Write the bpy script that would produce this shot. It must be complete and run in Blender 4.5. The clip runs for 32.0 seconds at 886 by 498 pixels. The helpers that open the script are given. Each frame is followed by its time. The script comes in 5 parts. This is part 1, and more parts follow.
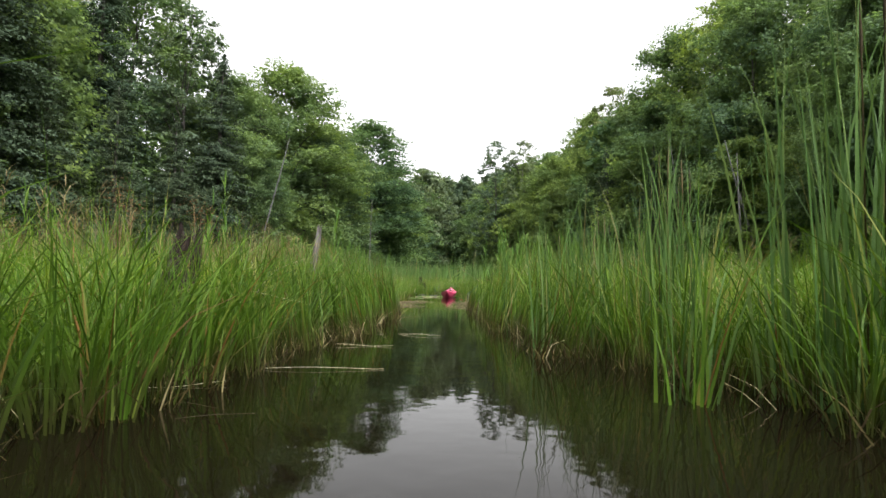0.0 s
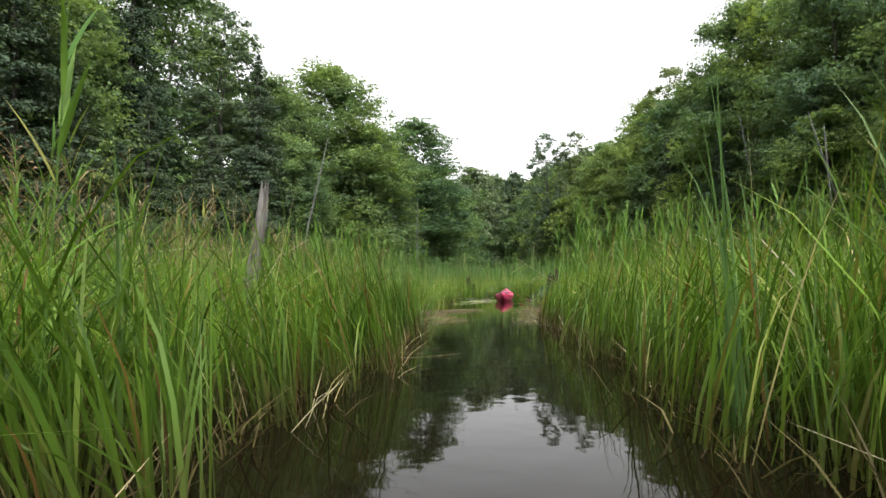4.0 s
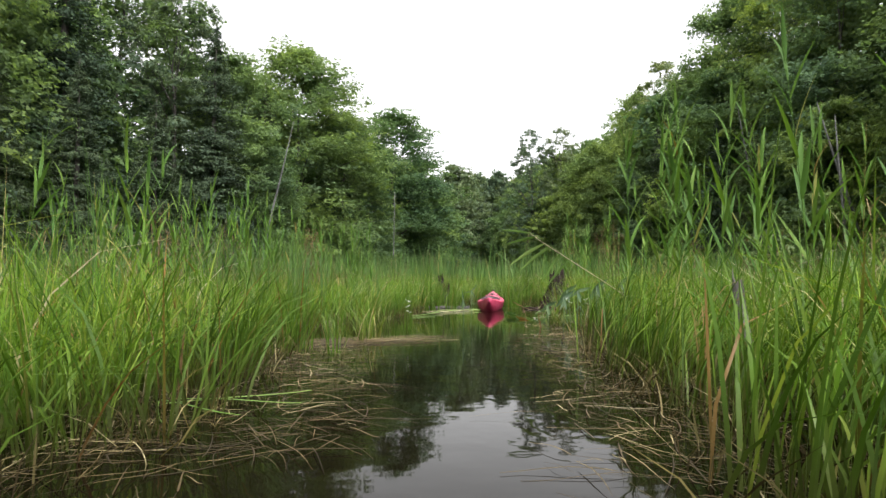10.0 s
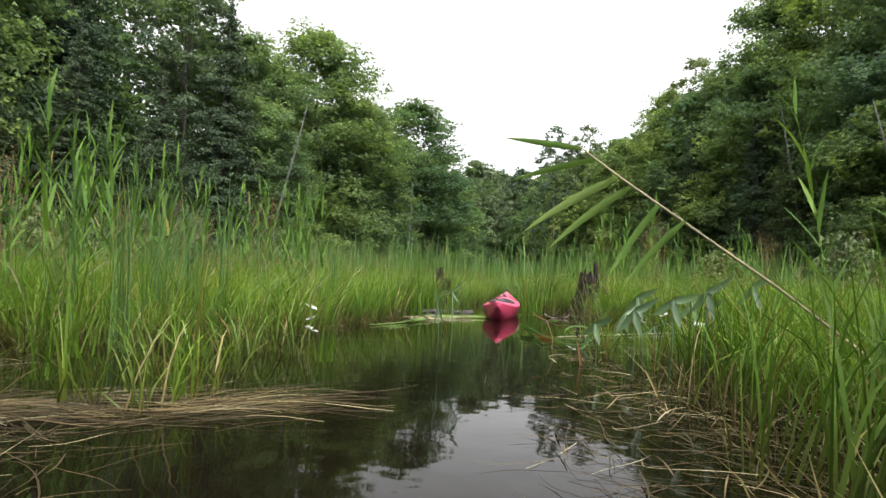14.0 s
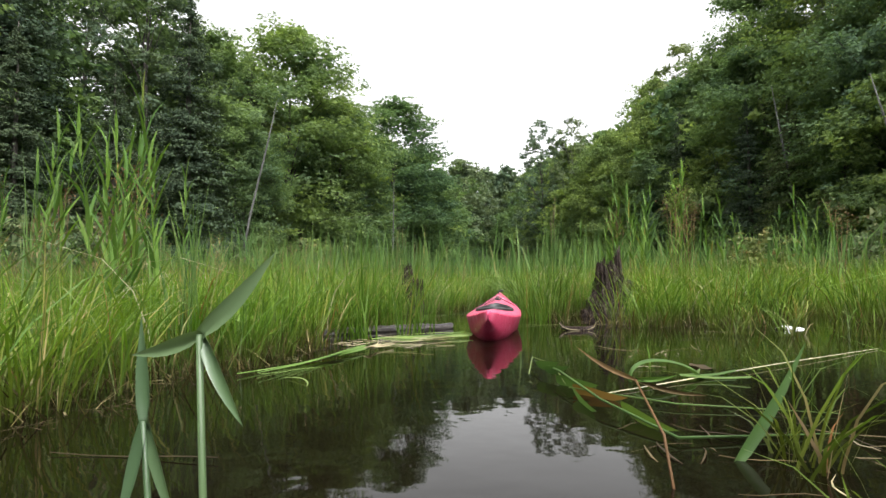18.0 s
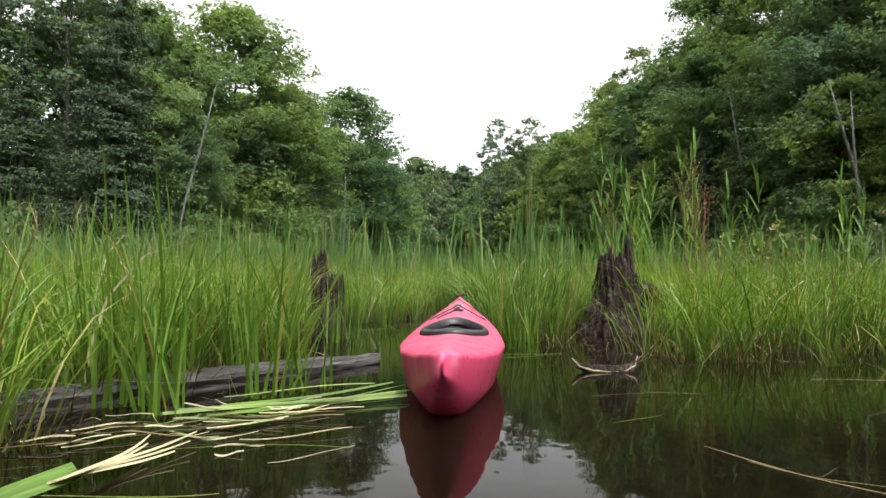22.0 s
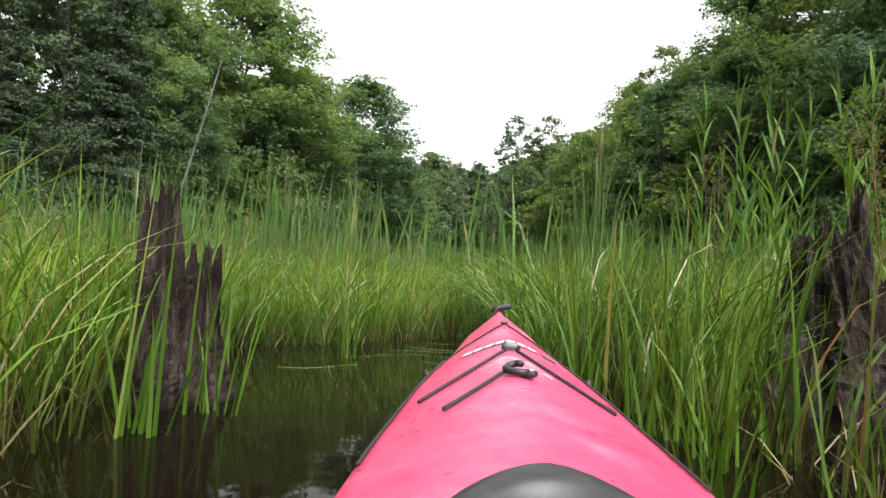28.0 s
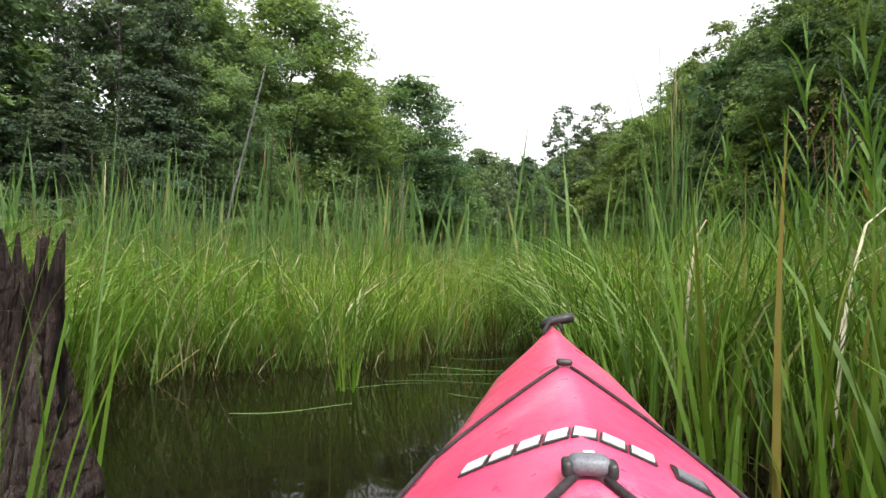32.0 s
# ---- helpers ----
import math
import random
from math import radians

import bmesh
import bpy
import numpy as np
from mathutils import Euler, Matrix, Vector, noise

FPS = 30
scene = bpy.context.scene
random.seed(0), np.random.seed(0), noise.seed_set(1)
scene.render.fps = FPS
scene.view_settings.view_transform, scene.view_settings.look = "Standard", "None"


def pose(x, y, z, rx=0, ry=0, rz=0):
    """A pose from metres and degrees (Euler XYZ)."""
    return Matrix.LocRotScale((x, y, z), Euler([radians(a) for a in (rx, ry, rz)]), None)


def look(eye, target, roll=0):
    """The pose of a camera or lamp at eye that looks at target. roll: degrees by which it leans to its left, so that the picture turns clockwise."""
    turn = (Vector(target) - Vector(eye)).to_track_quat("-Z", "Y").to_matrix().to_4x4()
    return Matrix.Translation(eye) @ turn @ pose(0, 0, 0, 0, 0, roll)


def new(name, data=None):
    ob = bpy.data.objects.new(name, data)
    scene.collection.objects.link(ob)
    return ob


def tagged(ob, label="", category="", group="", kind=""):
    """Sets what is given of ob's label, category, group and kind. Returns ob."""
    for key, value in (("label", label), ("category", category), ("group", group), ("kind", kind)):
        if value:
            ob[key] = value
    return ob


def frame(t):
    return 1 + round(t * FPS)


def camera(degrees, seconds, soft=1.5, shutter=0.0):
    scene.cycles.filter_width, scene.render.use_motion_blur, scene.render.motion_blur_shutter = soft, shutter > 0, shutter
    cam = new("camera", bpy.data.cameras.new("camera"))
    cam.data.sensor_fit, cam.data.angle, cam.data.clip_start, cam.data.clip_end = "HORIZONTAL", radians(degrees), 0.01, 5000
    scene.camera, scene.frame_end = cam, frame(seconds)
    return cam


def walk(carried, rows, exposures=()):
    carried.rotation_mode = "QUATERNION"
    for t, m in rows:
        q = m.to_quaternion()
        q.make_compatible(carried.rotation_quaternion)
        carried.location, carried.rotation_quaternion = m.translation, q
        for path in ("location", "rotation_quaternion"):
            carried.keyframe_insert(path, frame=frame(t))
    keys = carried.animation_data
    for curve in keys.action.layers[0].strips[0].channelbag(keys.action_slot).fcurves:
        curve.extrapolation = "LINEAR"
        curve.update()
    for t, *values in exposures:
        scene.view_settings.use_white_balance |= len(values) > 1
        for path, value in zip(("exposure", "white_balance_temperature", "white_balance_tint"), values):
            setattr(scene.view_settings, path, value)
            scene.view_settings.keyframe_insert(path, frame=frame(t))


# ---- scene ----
# seconds, x, y, z, heading, tilt, lean
PATH = [
    (0, 0.000, 0.000, 0.550, -2.45, 3.58, 1.17),
    (0.5, 0.046, 0.653, 0.548, -0.78, 3.37, 2.61),
    (1, 0.100, 1.303, 0.547, -0.01, 3.43, 0.11),
    (1.5, 0.146, 1.943, 0.547, -0.24, 3.51, 0.18),
    (2, 0.168, 2.563, 0.548, -0.50, 3.67, -0.74),
    (2.5, 0.165, 3.166, 0.552, -0.09, 3.74, 0.71),
    (3, 0.164, 3.763, 0.554, 1.08, 3.73, -1.06),
    (3.5, 0.160, 4.350, 0.554, 2.62, 3.73, -0.91),
    (5.5, 0.257, 6.636, 0.549, 2.15, 3.63, -0.06),
    (6, 0.261, 7.170, 0.549, 1.88, 3.65, 0.55),
    (6.5, 0.275, 7.693, 0.549, 2.46, 3.62, 0.03),
    (7, 0.294, 8.210, 0.550, 3.75, 3.59, -1.65),
    (7.5, 0.318, 8.725, 0.550, 4.85, 3.53, -1.61),
    (8, 0.343, 9.240, 0.551, 5.32, 3.50, -1.03),
    (8.5, 0.368, 9.756, 0.554, 4.43, 3.62, -2.86),
    (9, 0.392, 10.273, 0.557, 2.71, 3.70, -2.64),
    (9.5, 0.412, 10.791, 0.558, 1.12, 3.77, -1.66),
    (10, 0.427, 11.307, 0.558, 0.88, 3.77, -0.29),
    (10.5, 0.445, 11.816, 0.554, 1.95, 3.66, 0.39),
    (11, 0.475, 12.308, 0.549, 2.99, 3.59, -1.63),
    (11.5, 0.525, 12.777, 0.545, 3.66, 3.52, -1.63),
    (12, 0.583, 13.220, 0.542, 3.72, 3.57, -0.51),
    (12.5, 0.644, 13.639, 0.540, 3.22, 3.50, 1.27),
    (13, 0.697, 14.042, 0.538, 2.92, 3.46, 4.05),
    (13.5, 0.748, 14.436, 0.541, 2.79, 3.47, 2.99),
    (14, 0.807, 14.823, 0.549, 2.95, 3.46, 2.05),
    (14.5, 0.863, 15.219, 0.557, 3.58, 3.47, 1.10),
    (16.5, 0.931, 16.916, 0.549, 4.69, 3.42, 0.93),
    (17, 0.953, 17.351, 0.547, 3.49, 3.47, 0.28),
    (17.5, 0.968, 17.787, 0.546, 2.50, 3.58, -0.62),
    (18, 0.964, 18.213, 0.546, 1.74, 3.65, -0.54),
    (18.5, 0.950, 18.632, 0.548, 1.54, 3.65, -0.87),
    (19, 0.958, 19.042, 0.548, 1.58, 3.51, 1.86),
    (19.5, 0.996, 19.449, 0.548, 0.83, 3.34, 2.84),
    (20, 1.051, 19.844, 0.548, -0.61, 3.29, 2.18),
    (20.5, 1.105, 20.217, 0.548, -2.39, 3.38, 0.19),
    (21, 1.132, 20.583, 0.548, -3.72, 3.58, -1.17),
    (21.5, 1.126, 20.964, 0.552, -3.90, 3.65, 0.12),
    (22, 1.111, 21.346, 0.554, -2.80, 3.61, 0.23),
    (22.5, 1.096, 21.708, 0.556, -1.36, 3.47, 0.68),
    (23, 1.108, 22.054, 0.556, -0.22, 3.37, 1.13),
    (23.5, 1.138, 22.388, 0.554, 0.02, 3.39, 0.38),
    (24, 1.169, 22.693, 0.552, -0.48, 3.45, -0.94),
    (24.5, 1.158, 22.992, 0.553, -0.59, 3.58, -2.14),
    (25, 1.127, 23.289, 0.554, -0.06, 3.71, -1.58),
    (25.5, 1.105, 23.587, 0.553, 0.86, 3.65, -0.18),
    (27.5, 1.183, 24.648, 0.546, 0.04, 3.35, 0.24),
    (28, 1.245, 24.914, 0.548, -1.60, 3.44, 2.89),
    (28.5, 1.305, 25.138, 0.551, -3.67, 3.64, -2.60),
    (29, 1.357, 25.333, 0.552, -5.42, 3.75, -0.91),
    (29.5, 1.407, 25.503, 0.550, -6.46, 3.71, 0.31),
    (30, 1.442, 25.654, 0.547, -7.02, 3.61, 0.98),
    (30.5, 1.446, 25.794, 0.548, -6.12, 3.51, 0.85),
    (31, 1.436, 25.908, 0.550, -3.72, 3.36, 0.60),
    (31.5, 1.419, 25.986, 0.553, -0.19, 3.19, 1.93),
    (32, 1.400, 26.047, 0.557, 3.65, 3.08, 0.63),
]


def seat(x, y, z, yaw, pitch, roll):
    a, b = radians(yaw), radians(pitch)
    ahead = Vector((-math.sin(a) * math.cos(b), math.cos(a) * math.cos(b), math.sin(b)))
    return look((x, y, z), Vector((x, y, z)) + ahead, roll)


cam = camera(76.1, 32.0, soft=1.5)
walk(cam, [(t, seat(*row)) for t, *row in PATH])

# ---- light: high overcast, a little brighter from behind and to the right ----
SUN_UP, SUN_TURN = radians(55), radians(156)
world = bpy.data.worlds.new("overcast")
world.use_nodes = True
scene.world = world
wn, wl = world.node_tree.nodes, world.node_tree.links
wn.clear()
sky = wn.new("ShaderNodeTexSky")
sky.sky_type, sky.sun_disc = "NISHITA", False
sky.sun_elevation, sky.sun_rotation = SUN_UP, SUN_TURN
sky.dust_density, sky.air_density = 4.0, 1.0
grey = wn.new("ShaderNodeHueSaturation")
grey.inputs["Saturation"].default_value = 0.04
back = wn.new("ShaderNodeBackground")
back.inputs["Strength"].default_value = 0.165
wo = wn.new("ShaderNodeOutputWorld")
wl.new(sky.outputs[0], grey.inputs["Color"])
wl.new(grey.outputs[0], back.inputs["Color"])
wl.new(back.outputs[0], wo.inputs["Surface"])
lamp = bpy.data.lights.new("sun", "SUN")
lamp.energy, lamp.angle, lamp.color = 1.45, radians(16), (1.0, 0.985, 0.96)
sun = new("sun", lamp)
sun.matrix_world = look((0, 0, 60), Vector((0, 0, 60)) - Vector((math.sin(SUN_TURN) * math.cos(SUN_UP), math.cos(SUN_TURN) * math.cos(SUN_UP), math.sin(SUN_UP))))
scene.view_settings.exposure = 1.4


# ---- materials ----
def base_mat(name, rough=0.6, spec=0.5):
    m = bpy.data.materials.new(name)
    m.use_nodes = True
    n, l = m.node_tree.nodes, m.node_tree.links
    b = n["Principled BSDF"]
    b.inputs["Roughness"].default_value = rough
    b.inputs["Specular IOR Level"].default_value = spec
    return m, n, l, b


def ramp(n, l, fac, stops):
    r = n.new("ShaderNodeValToRGB")
    while len(r.color_ramp.elements) < len(stops):
        r.color_ramp.elements.new(0.5)
    for e, (p, c) in zip(r.color_ramp.elements, stops):
        e.position, e.color = p, (*c, 1)
    l.new(fac, r.inputs[0])
    return r.outputs[0]


def mixc(n, l, fac, a, b, mode="MIX"):
    x = n.new("ShaderNodeMix")
    x.data_type, x.blend_type = "RGBA", mode
    for sock, v in ((x.inputs[0], fac), (x.inputs[6], a), (x.inputs[7], b)):
        if isinstance(v, (int, float)):
            sock.default_value = v
        elif isinstance(v, tuple):
            sock.default_value = (*v, 1)
        else:
            l.new(v, sock)
    return x.outputs[2]


def tex(n, l, scale, detail=3.0, rough=0.6, stretch=(1, 1, 1)):
    c, m, t = n.new("ShaderNodeTexCoord"), n.new("ShaderNodeMapping"), n.new("ShaderNodeTexNoise")
    m.inputs["Scale"].default_value = stretch
    t.inputs["Scale"].default_value, t.inputs["Detail"].default_value, t.inputs["Roughness"].default_value = scale, detail, rough
    l.new(c.outputs["Object"], m.inputs[0])
    l.new(m.outputs[0], t.inputs["Vector"])
    return t.outputs["Fac"]


def bump(n, l, b, height, strength=0.4, dist=0.01):
    x = n.new("ShaderNodeBump")
    x.inputs["Strength"].default_value, x.inputs["Distance"].default_value = strength, dist
    l.new(height, x.inputs["Height"])
    l.new(x.outputs[0], b.inputs["Normal"])


def leaf_mat(name, stops, patch_scale=0.35, patch=((0.75, 0.75, 0.75), (1.2, 1.15, 1.0)), thin=0.35, rough=0.6, per_object=False, sheath=0.0, spec=0.2, tint=None):
    """Leaves and blades: each island its own shade, patches over metres, light through the blade. sheath: height below
    which feet turn brown, with shade painted in.
    """
    m, n, l, b = base_mat(name, rough, spec)
    g = n.new("ShaderNodeNewGeometry")
    own, add, wrap = n.new("ShaderNodeObjectInfo"), n.new("ShaderNodeMath"), n.new("ShaderNodeMath")
    wrap.operation = "FRACT"
    l.new(g.outputs["Random Per Island"], add.inputs[0])
    l.new(own.outputs["Random"], add.inputs[1])
    l.new(add.outputs[0], wrap.inputs[0])
    col = ramp(n, l, wrap.outputs[0], stops)
    p = ramp(n, l, tex(n, l, patch_scale, 2), [(0.35, patch[0]), (0.65, patch[1])])
    col = mixc(n, l, 1.0, col, p, "MULTIPLY")
    if tint:
        q = ramp(n, l, tex(n, l, patch_scale * 4.5, 3), [(0.3, tint[0]), (0.5, (1, 1, 1)), (0.7, tint[1])])
        col = mixc(n, l, 1.0, col, q, "MULTIPLY")
    if per_object:
        o = n.new("ShaderNodeObjectInfo")
        tint = ramp(n, l, o.outputs["Random"], [(0.0, (0.72, 0.8, 0.8)), (0.5, (1.0, 1.0, 1.0)), (1.0, (1.3, 1.2, 0.85))])
        col = mixc(n, l, 1.0, col, tint, "MULTIPLY")
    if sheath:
        # brown sheaths at the blade feet, deepened to paint in the shade low down
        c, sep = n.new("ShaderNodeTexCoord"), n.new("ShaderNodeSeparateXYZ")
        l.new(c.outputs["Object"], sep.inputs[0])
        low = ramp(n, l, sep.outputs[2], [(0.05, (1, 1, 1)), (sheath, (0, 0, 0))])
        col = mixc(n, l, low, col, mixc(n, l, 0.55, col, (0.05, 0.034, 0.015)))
    l.new(col, b.inputs["Base Color"])
    t, x = n.new("ShaderNodeBsdfTranslucent"), n.new("ShaderNodeMixShader")
    l.new(mixc(n, l, 1.0, col, (1.2, 1.25, 0.7), "MULTIPLY"), t.inputs[0])
    x.inputs[0].default_value = thin
    l.new(b.outputs[0], x.inputs[1])
    l.new(t.outputs[0], x.inputs[2])
    l.new(x.outputs[0], n["Material Output"].inputs[0])
    return m


M = {}
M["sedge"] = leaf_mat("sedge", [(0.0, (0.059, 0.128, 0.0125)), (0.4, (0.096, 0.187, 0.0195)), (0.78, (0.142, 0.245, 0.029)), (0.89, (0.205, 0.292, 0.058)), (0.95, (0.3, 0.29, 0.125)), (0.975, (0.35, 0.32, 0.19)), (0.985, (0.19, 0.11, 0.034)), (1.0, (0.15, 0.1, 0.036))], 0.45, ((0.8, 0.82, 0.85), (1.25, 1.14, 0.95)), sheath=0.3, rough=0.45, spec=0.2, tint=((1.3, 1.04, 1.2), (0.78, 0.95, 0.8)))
M["lightsedge"] = leaf_mat("arching_sedge", [(0.0, (0.075, 0.155, 0.022)), (0.6, (0.11, 0.205, 0.036)), (0.88, (0.17, 0.26, 0.07)), (0.95, (0.28, 0.31, 0.15)), (1.0, (0.36, 0.36, 0.23))], 0.8, rough=0.4, spec=0.3)
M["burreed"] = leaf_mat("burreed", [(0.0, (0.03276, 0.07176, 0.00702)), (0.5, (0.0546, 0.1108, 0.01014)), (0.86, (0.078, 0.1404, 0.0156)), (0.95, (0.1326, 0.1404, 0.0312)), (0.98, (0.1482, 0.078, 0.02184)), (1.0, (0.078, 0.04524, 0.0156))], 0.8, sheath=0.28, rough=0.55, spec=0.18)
M["freshburreed"] = leaf_mat("fresh_bur_reed", [(0.0, (0.055, 0.118, 0.011)), (0.6, (0.083, 0.16, 0.018)), (0.9, (0.118, 0.2, 0.03)), (0.96, (0.18, 0.16, 0.042)), (1.0, (0.17, 0.085, 0.026))], 0.8, rough=0.5, spec=0.18)
M["thatch"] = leaf_mat("dead_sedge", [(0.0, (0.03, 0.022, 0.01)), (0.5, (0.062, 0.05, 0.02)), (0.8, (0.1, 0.088, 0.034)), (0.92, (0.22, 0.19, 0.1)), (1.0, (0.36, 0.32, 0.2))], 1.2, thin=0.15, rough=0.8, spec=0.08)
M["panicle"] = leaf_mat("grass_panicle", [(0.0, (0.13, 0.1, 0.055)), (0.5, (0.19, 0.15, 0.085)), (1.0, (0.26, 0.22, 0.13))], 1.2, thin=0.3, rough=0.8, spec=0.05)
M["cattail"] = leaf_mat("cattail", [(0.0, (0.057, 0.118, 0.036)), (0.6, (0.092, 0.172, 0.05)), (0.9, (0.137, 0.216, 0.07)), (1.0, (0.2, 0.185, 0.08))], 0.8, rough=0.5, spec=0.25)
M["reed"] = leaf_mat("reed", [(0.0, (0.07, 0.148, 0.036)), (0.6, (0.108, 0.21, 0.045)), (0.97, (0.165, 0.258, 0.056)), (0.985, (0.28, 0.25, 0.08)), (1.0, (0.26, 0.15, 0.045))], 1.0, per_object=True, spec=0.15)
M["arrow"] = leaf_mat("arrow_leaf", [(0.0, (0.06, 0.11, 0.055)), (0.6, (0.08, 0.14, 0.065)), (1.0, (0.11, 0.17, 0.085))], 2.0, thin=0.25, rough=0.4, spec=0.5)
M["straw"] = leaf_mat("straw", [(0.0, (0.0228, 0.01672, 0.00912)), (0.55, (0.0646, 0.04712, 0.0228)), (0.88, (0.1444, 0.114, 0.057)), (1.0, (0.38, 0.342, 0.2128))], 2.0, thin=0.1)
M["seed"] = leaf_mat("seed_heads", [(0.0, (0.076, 0.038, 0.019)), (0.6, (0.1444, 0.0836, 0.0418)), (1.0, (0.2128, 0.1444, 0.076))], 2.0, thin=0.15)
M["fresh"] = leaf_mat("fresh_leaf", [(0.0, (0.0912, 0.1748, 0.038)), (0.6, (0.1368, 0.2356, 0.0608)), (1.0, (0.2356, 0.3192, 0.114))], 2.0, thin=0.3)
M["pale"] = leaf_mat("bleached_stalk", [(0.0, (0.228, 0.1976, 0.1292)), (0.6, (0.3344, 0.304, 0.2052)), (1.0, (0.418, 0.4028, 0.2888))], 2.0, thin=0.1)
M["maple"] = leaf_mat("maple_leaf", [(0.0, (0.1, 0.145, 0.082)), (0.6, (0.122, 0.178, 0.094)), (1.0, (0.155, 0.22, 0.096))], 0.13, ((0.66, 0.74, 0.86), (1.3, 1.28, 0.88)), 0.5, 0.7, True, spec=0.12)
M["ash"] = leaf_mat("ash_leaf", [(0.0, (0.09, 0.125, 0.084)), (0.6, (0.118, 0.158, 0.1)), (1.0, (0.15, 0.195, 0.11))], 0.3, ((0.75, 0.8, 0.88), (1.2, 1.15, 1.05)), 0.4, 0.7, True, spec=0.12)
M["spruce"] = leaf_mat("spruce_needles", [(0.0, (0.045, 0.066, 0.042)), (0.6, (0.06, 0.085, 0.05)), (1.0, (0.082, 0.11, 0.058))], 0.4, ((0.8, 0.84, 0.9), (1.15, 1.15, 1.1)), 0.2, 0.7, True, spec=0.12)
M["shrub"] = leaf_mat("shrub_leaf", [(0.0, (0.095, 0.132, 0.068)), (0.6, (0.132, 0.175, 0.086)), (0.9, (0.175, 0.2, 0.11)), (1.0, (0.22, 0.165, 0.1))], 0.4, thin=0.3, per_object=True, spec=0.12)


def solid(name, stops, scale, stretch=(1, 1, 1), rough=0.8, bumps=0.5, dist=0.01, spec=0.4, fine=8.0):
    m, n, l, b = base_mat(name, rough, spec)
    a, c = tex(n, l, scale, 4, 0.6, stretch), tex(n, l, scale * fine, 3, 0.6, stretch)
    col = ramp(n, l, a, stops)
    col = mixc(n, l, 0.5, col, ramp(n, l, c, [(0.3, (0.45, 0.45, 0.45)), (0.7, (1.3, 1.3, 1.3))]), "MULTIPLY")
    l.new(col, b.inputs["Base Color"])
    bump(n, l, b, c, bumps, dist)
    return m


M["bark"] = solid("bark", [(0.3, (0.03, 0.026, 0.022)), (0.7, (0.085, 0.075, 0.066))], 2.0, (1, 1, 0.25), 0.9, 0.7, 0.03)
M["deadwood"] = solid("weathered_wood", [(0.34, (0.007, 0.005, 0.004)), (0.5, (0.03, 0.0205, 0.017)), (0.62, (0.06, 0.046, 0.04)), (0.76, (0.13, 0.112, 0.1))], 14.0, (1, 1, 0.22), 0.95, 1.0, 0.03, 0.15, 5.0)
M["snagwood"] = solid("grey_bark", [(0.3, (0.055, 0.055, 0.052)), (0.7, (0.14, 0.138, 0.13))], 3.0, (1, 1, 0.2), 0.9, 0.6, 0.02)
M["greywood"] = solid("silver_grey_wood", [(0.3, (0.06, 0.052, 0.046)), (0.52, (0.13, 0.118, 0.108)), (0.72, (0.24, 0.225, 0.21))], 12.0, (1, 1, 0.12), 0.85, 0.8, 0.01, 0.3, 5.0)
M["log"] = solid("sunken_log", [(0.3, (0.012, 0.01, 0.009)), (0.52, (0.04, 0.035, 0.032)), (0.75, (0.1, 0.095, 0.092))], 10.0, (1, 1, 0.3), 0.6, 1.0, 0.02, 0.4, 5.0)
M["mud"] = solid("marsh_mud", [(0.3, (0.01672, 0.01292, 0.00684)), (0.48, (0.0342, 0.038, 0.01216)), (0.7, (0.0646, 0.0798, 0.0228))], 0.9, (1, 1, 1), 0.8, 0.6, 0.03)
M["white"] = solid("white_petal", [(0.3, (0.57, 0.57, 0.532)), (0.7, (0.646, 0.646, 0.6232))], 10.0, (1, 1, 1), 0.6, 0.1, 0.001)

# dark peaty water with faint ripples
m, n, l, b = base_mat("peat_water", 0.03, 0.29)
b.inputs["Base Color"].default_value = (0.005, 0.0036, 0.002, 1)
b.inputs["IOR"].default_value = 1.33
bump(n, l, b, tex(n, l, 5.0, 2, 0.5), 0.08, 0.02)
M["water"] = m

# sun-faded pink-red rotomoulded plastic with scuffs
m, n, l, b = base_mat("faded_red_plastic", 0.32, 0.5)
speck = tex(n, l, 160.0, 2)
fade = tex(n, l, 6.0, 4, 0.65)
col = ramp(n, l, fade, [(0.35, (0.56, 0.04, 0.112)), (0.58, (0.6, 0.07, 0.152)), (0.74, (0.635, 0.16, 0.245))])
geo, near = n.new("ShaderNodeTexCoord"), n.new("ShaderNodeVectorMath")
near.operation = "DISTANCE"
near.inputs[1].default_value = (0.0, 0.80, 0.345)
l.new(geo.outputs["Object"], near.inputs[0])
mask = mixc(n, l, 1.0, ramp(n, l, near.outputs["Value"], [(0.05, (1, 1, 1)), (0.125, (0, 0, 0))]), ramp(n, l, tex(n, l, 26.0, 4, 0.6), [(0.42, (0, 0, 0)), (0.58, (0.5, 0.5, 0.5))]), "MULTIPLY")
col = mixc(n, l, mask, col, (0.646, 0.3952, 0.4408))
col = mixc(n, l, 0.35, col, ramp(n, l, speck, [(0.34, (0.4, 0.3, 0.32)), (0.5, (1.1, 1.1, 1.1))]), "MULTIPLY")
l.new(col, b.inputs["Base Color"])
l.new(ramp(n, l, tex(n, l, 14.0, 4), [(0.3, (0.25, 0.25, 0.25)), (0.7, (0.5, 0.5, 0.5))]), b.inputs["Roughness"])
bump(n, l, b, speck, 0.08, 0.002)
M["kayak"] = m
M["cord"] = solid("black_braided_cord", [(0.3, (0.0152, 0.01216, 0.01368)), (0.7, (0.0456, 0.038, 0.0418))], 120.0, (1, 1, 1), 0.85, 0.8, 0.002)
M["black"] = solid("black_moulded_plastic", [(0.3, (0.01368, 0.01368, 0.01444)), (0.7, (0.038, 0.038, 0.038))], 30.0, (1, 1, 1), 0.45, 0.2, 0.001)
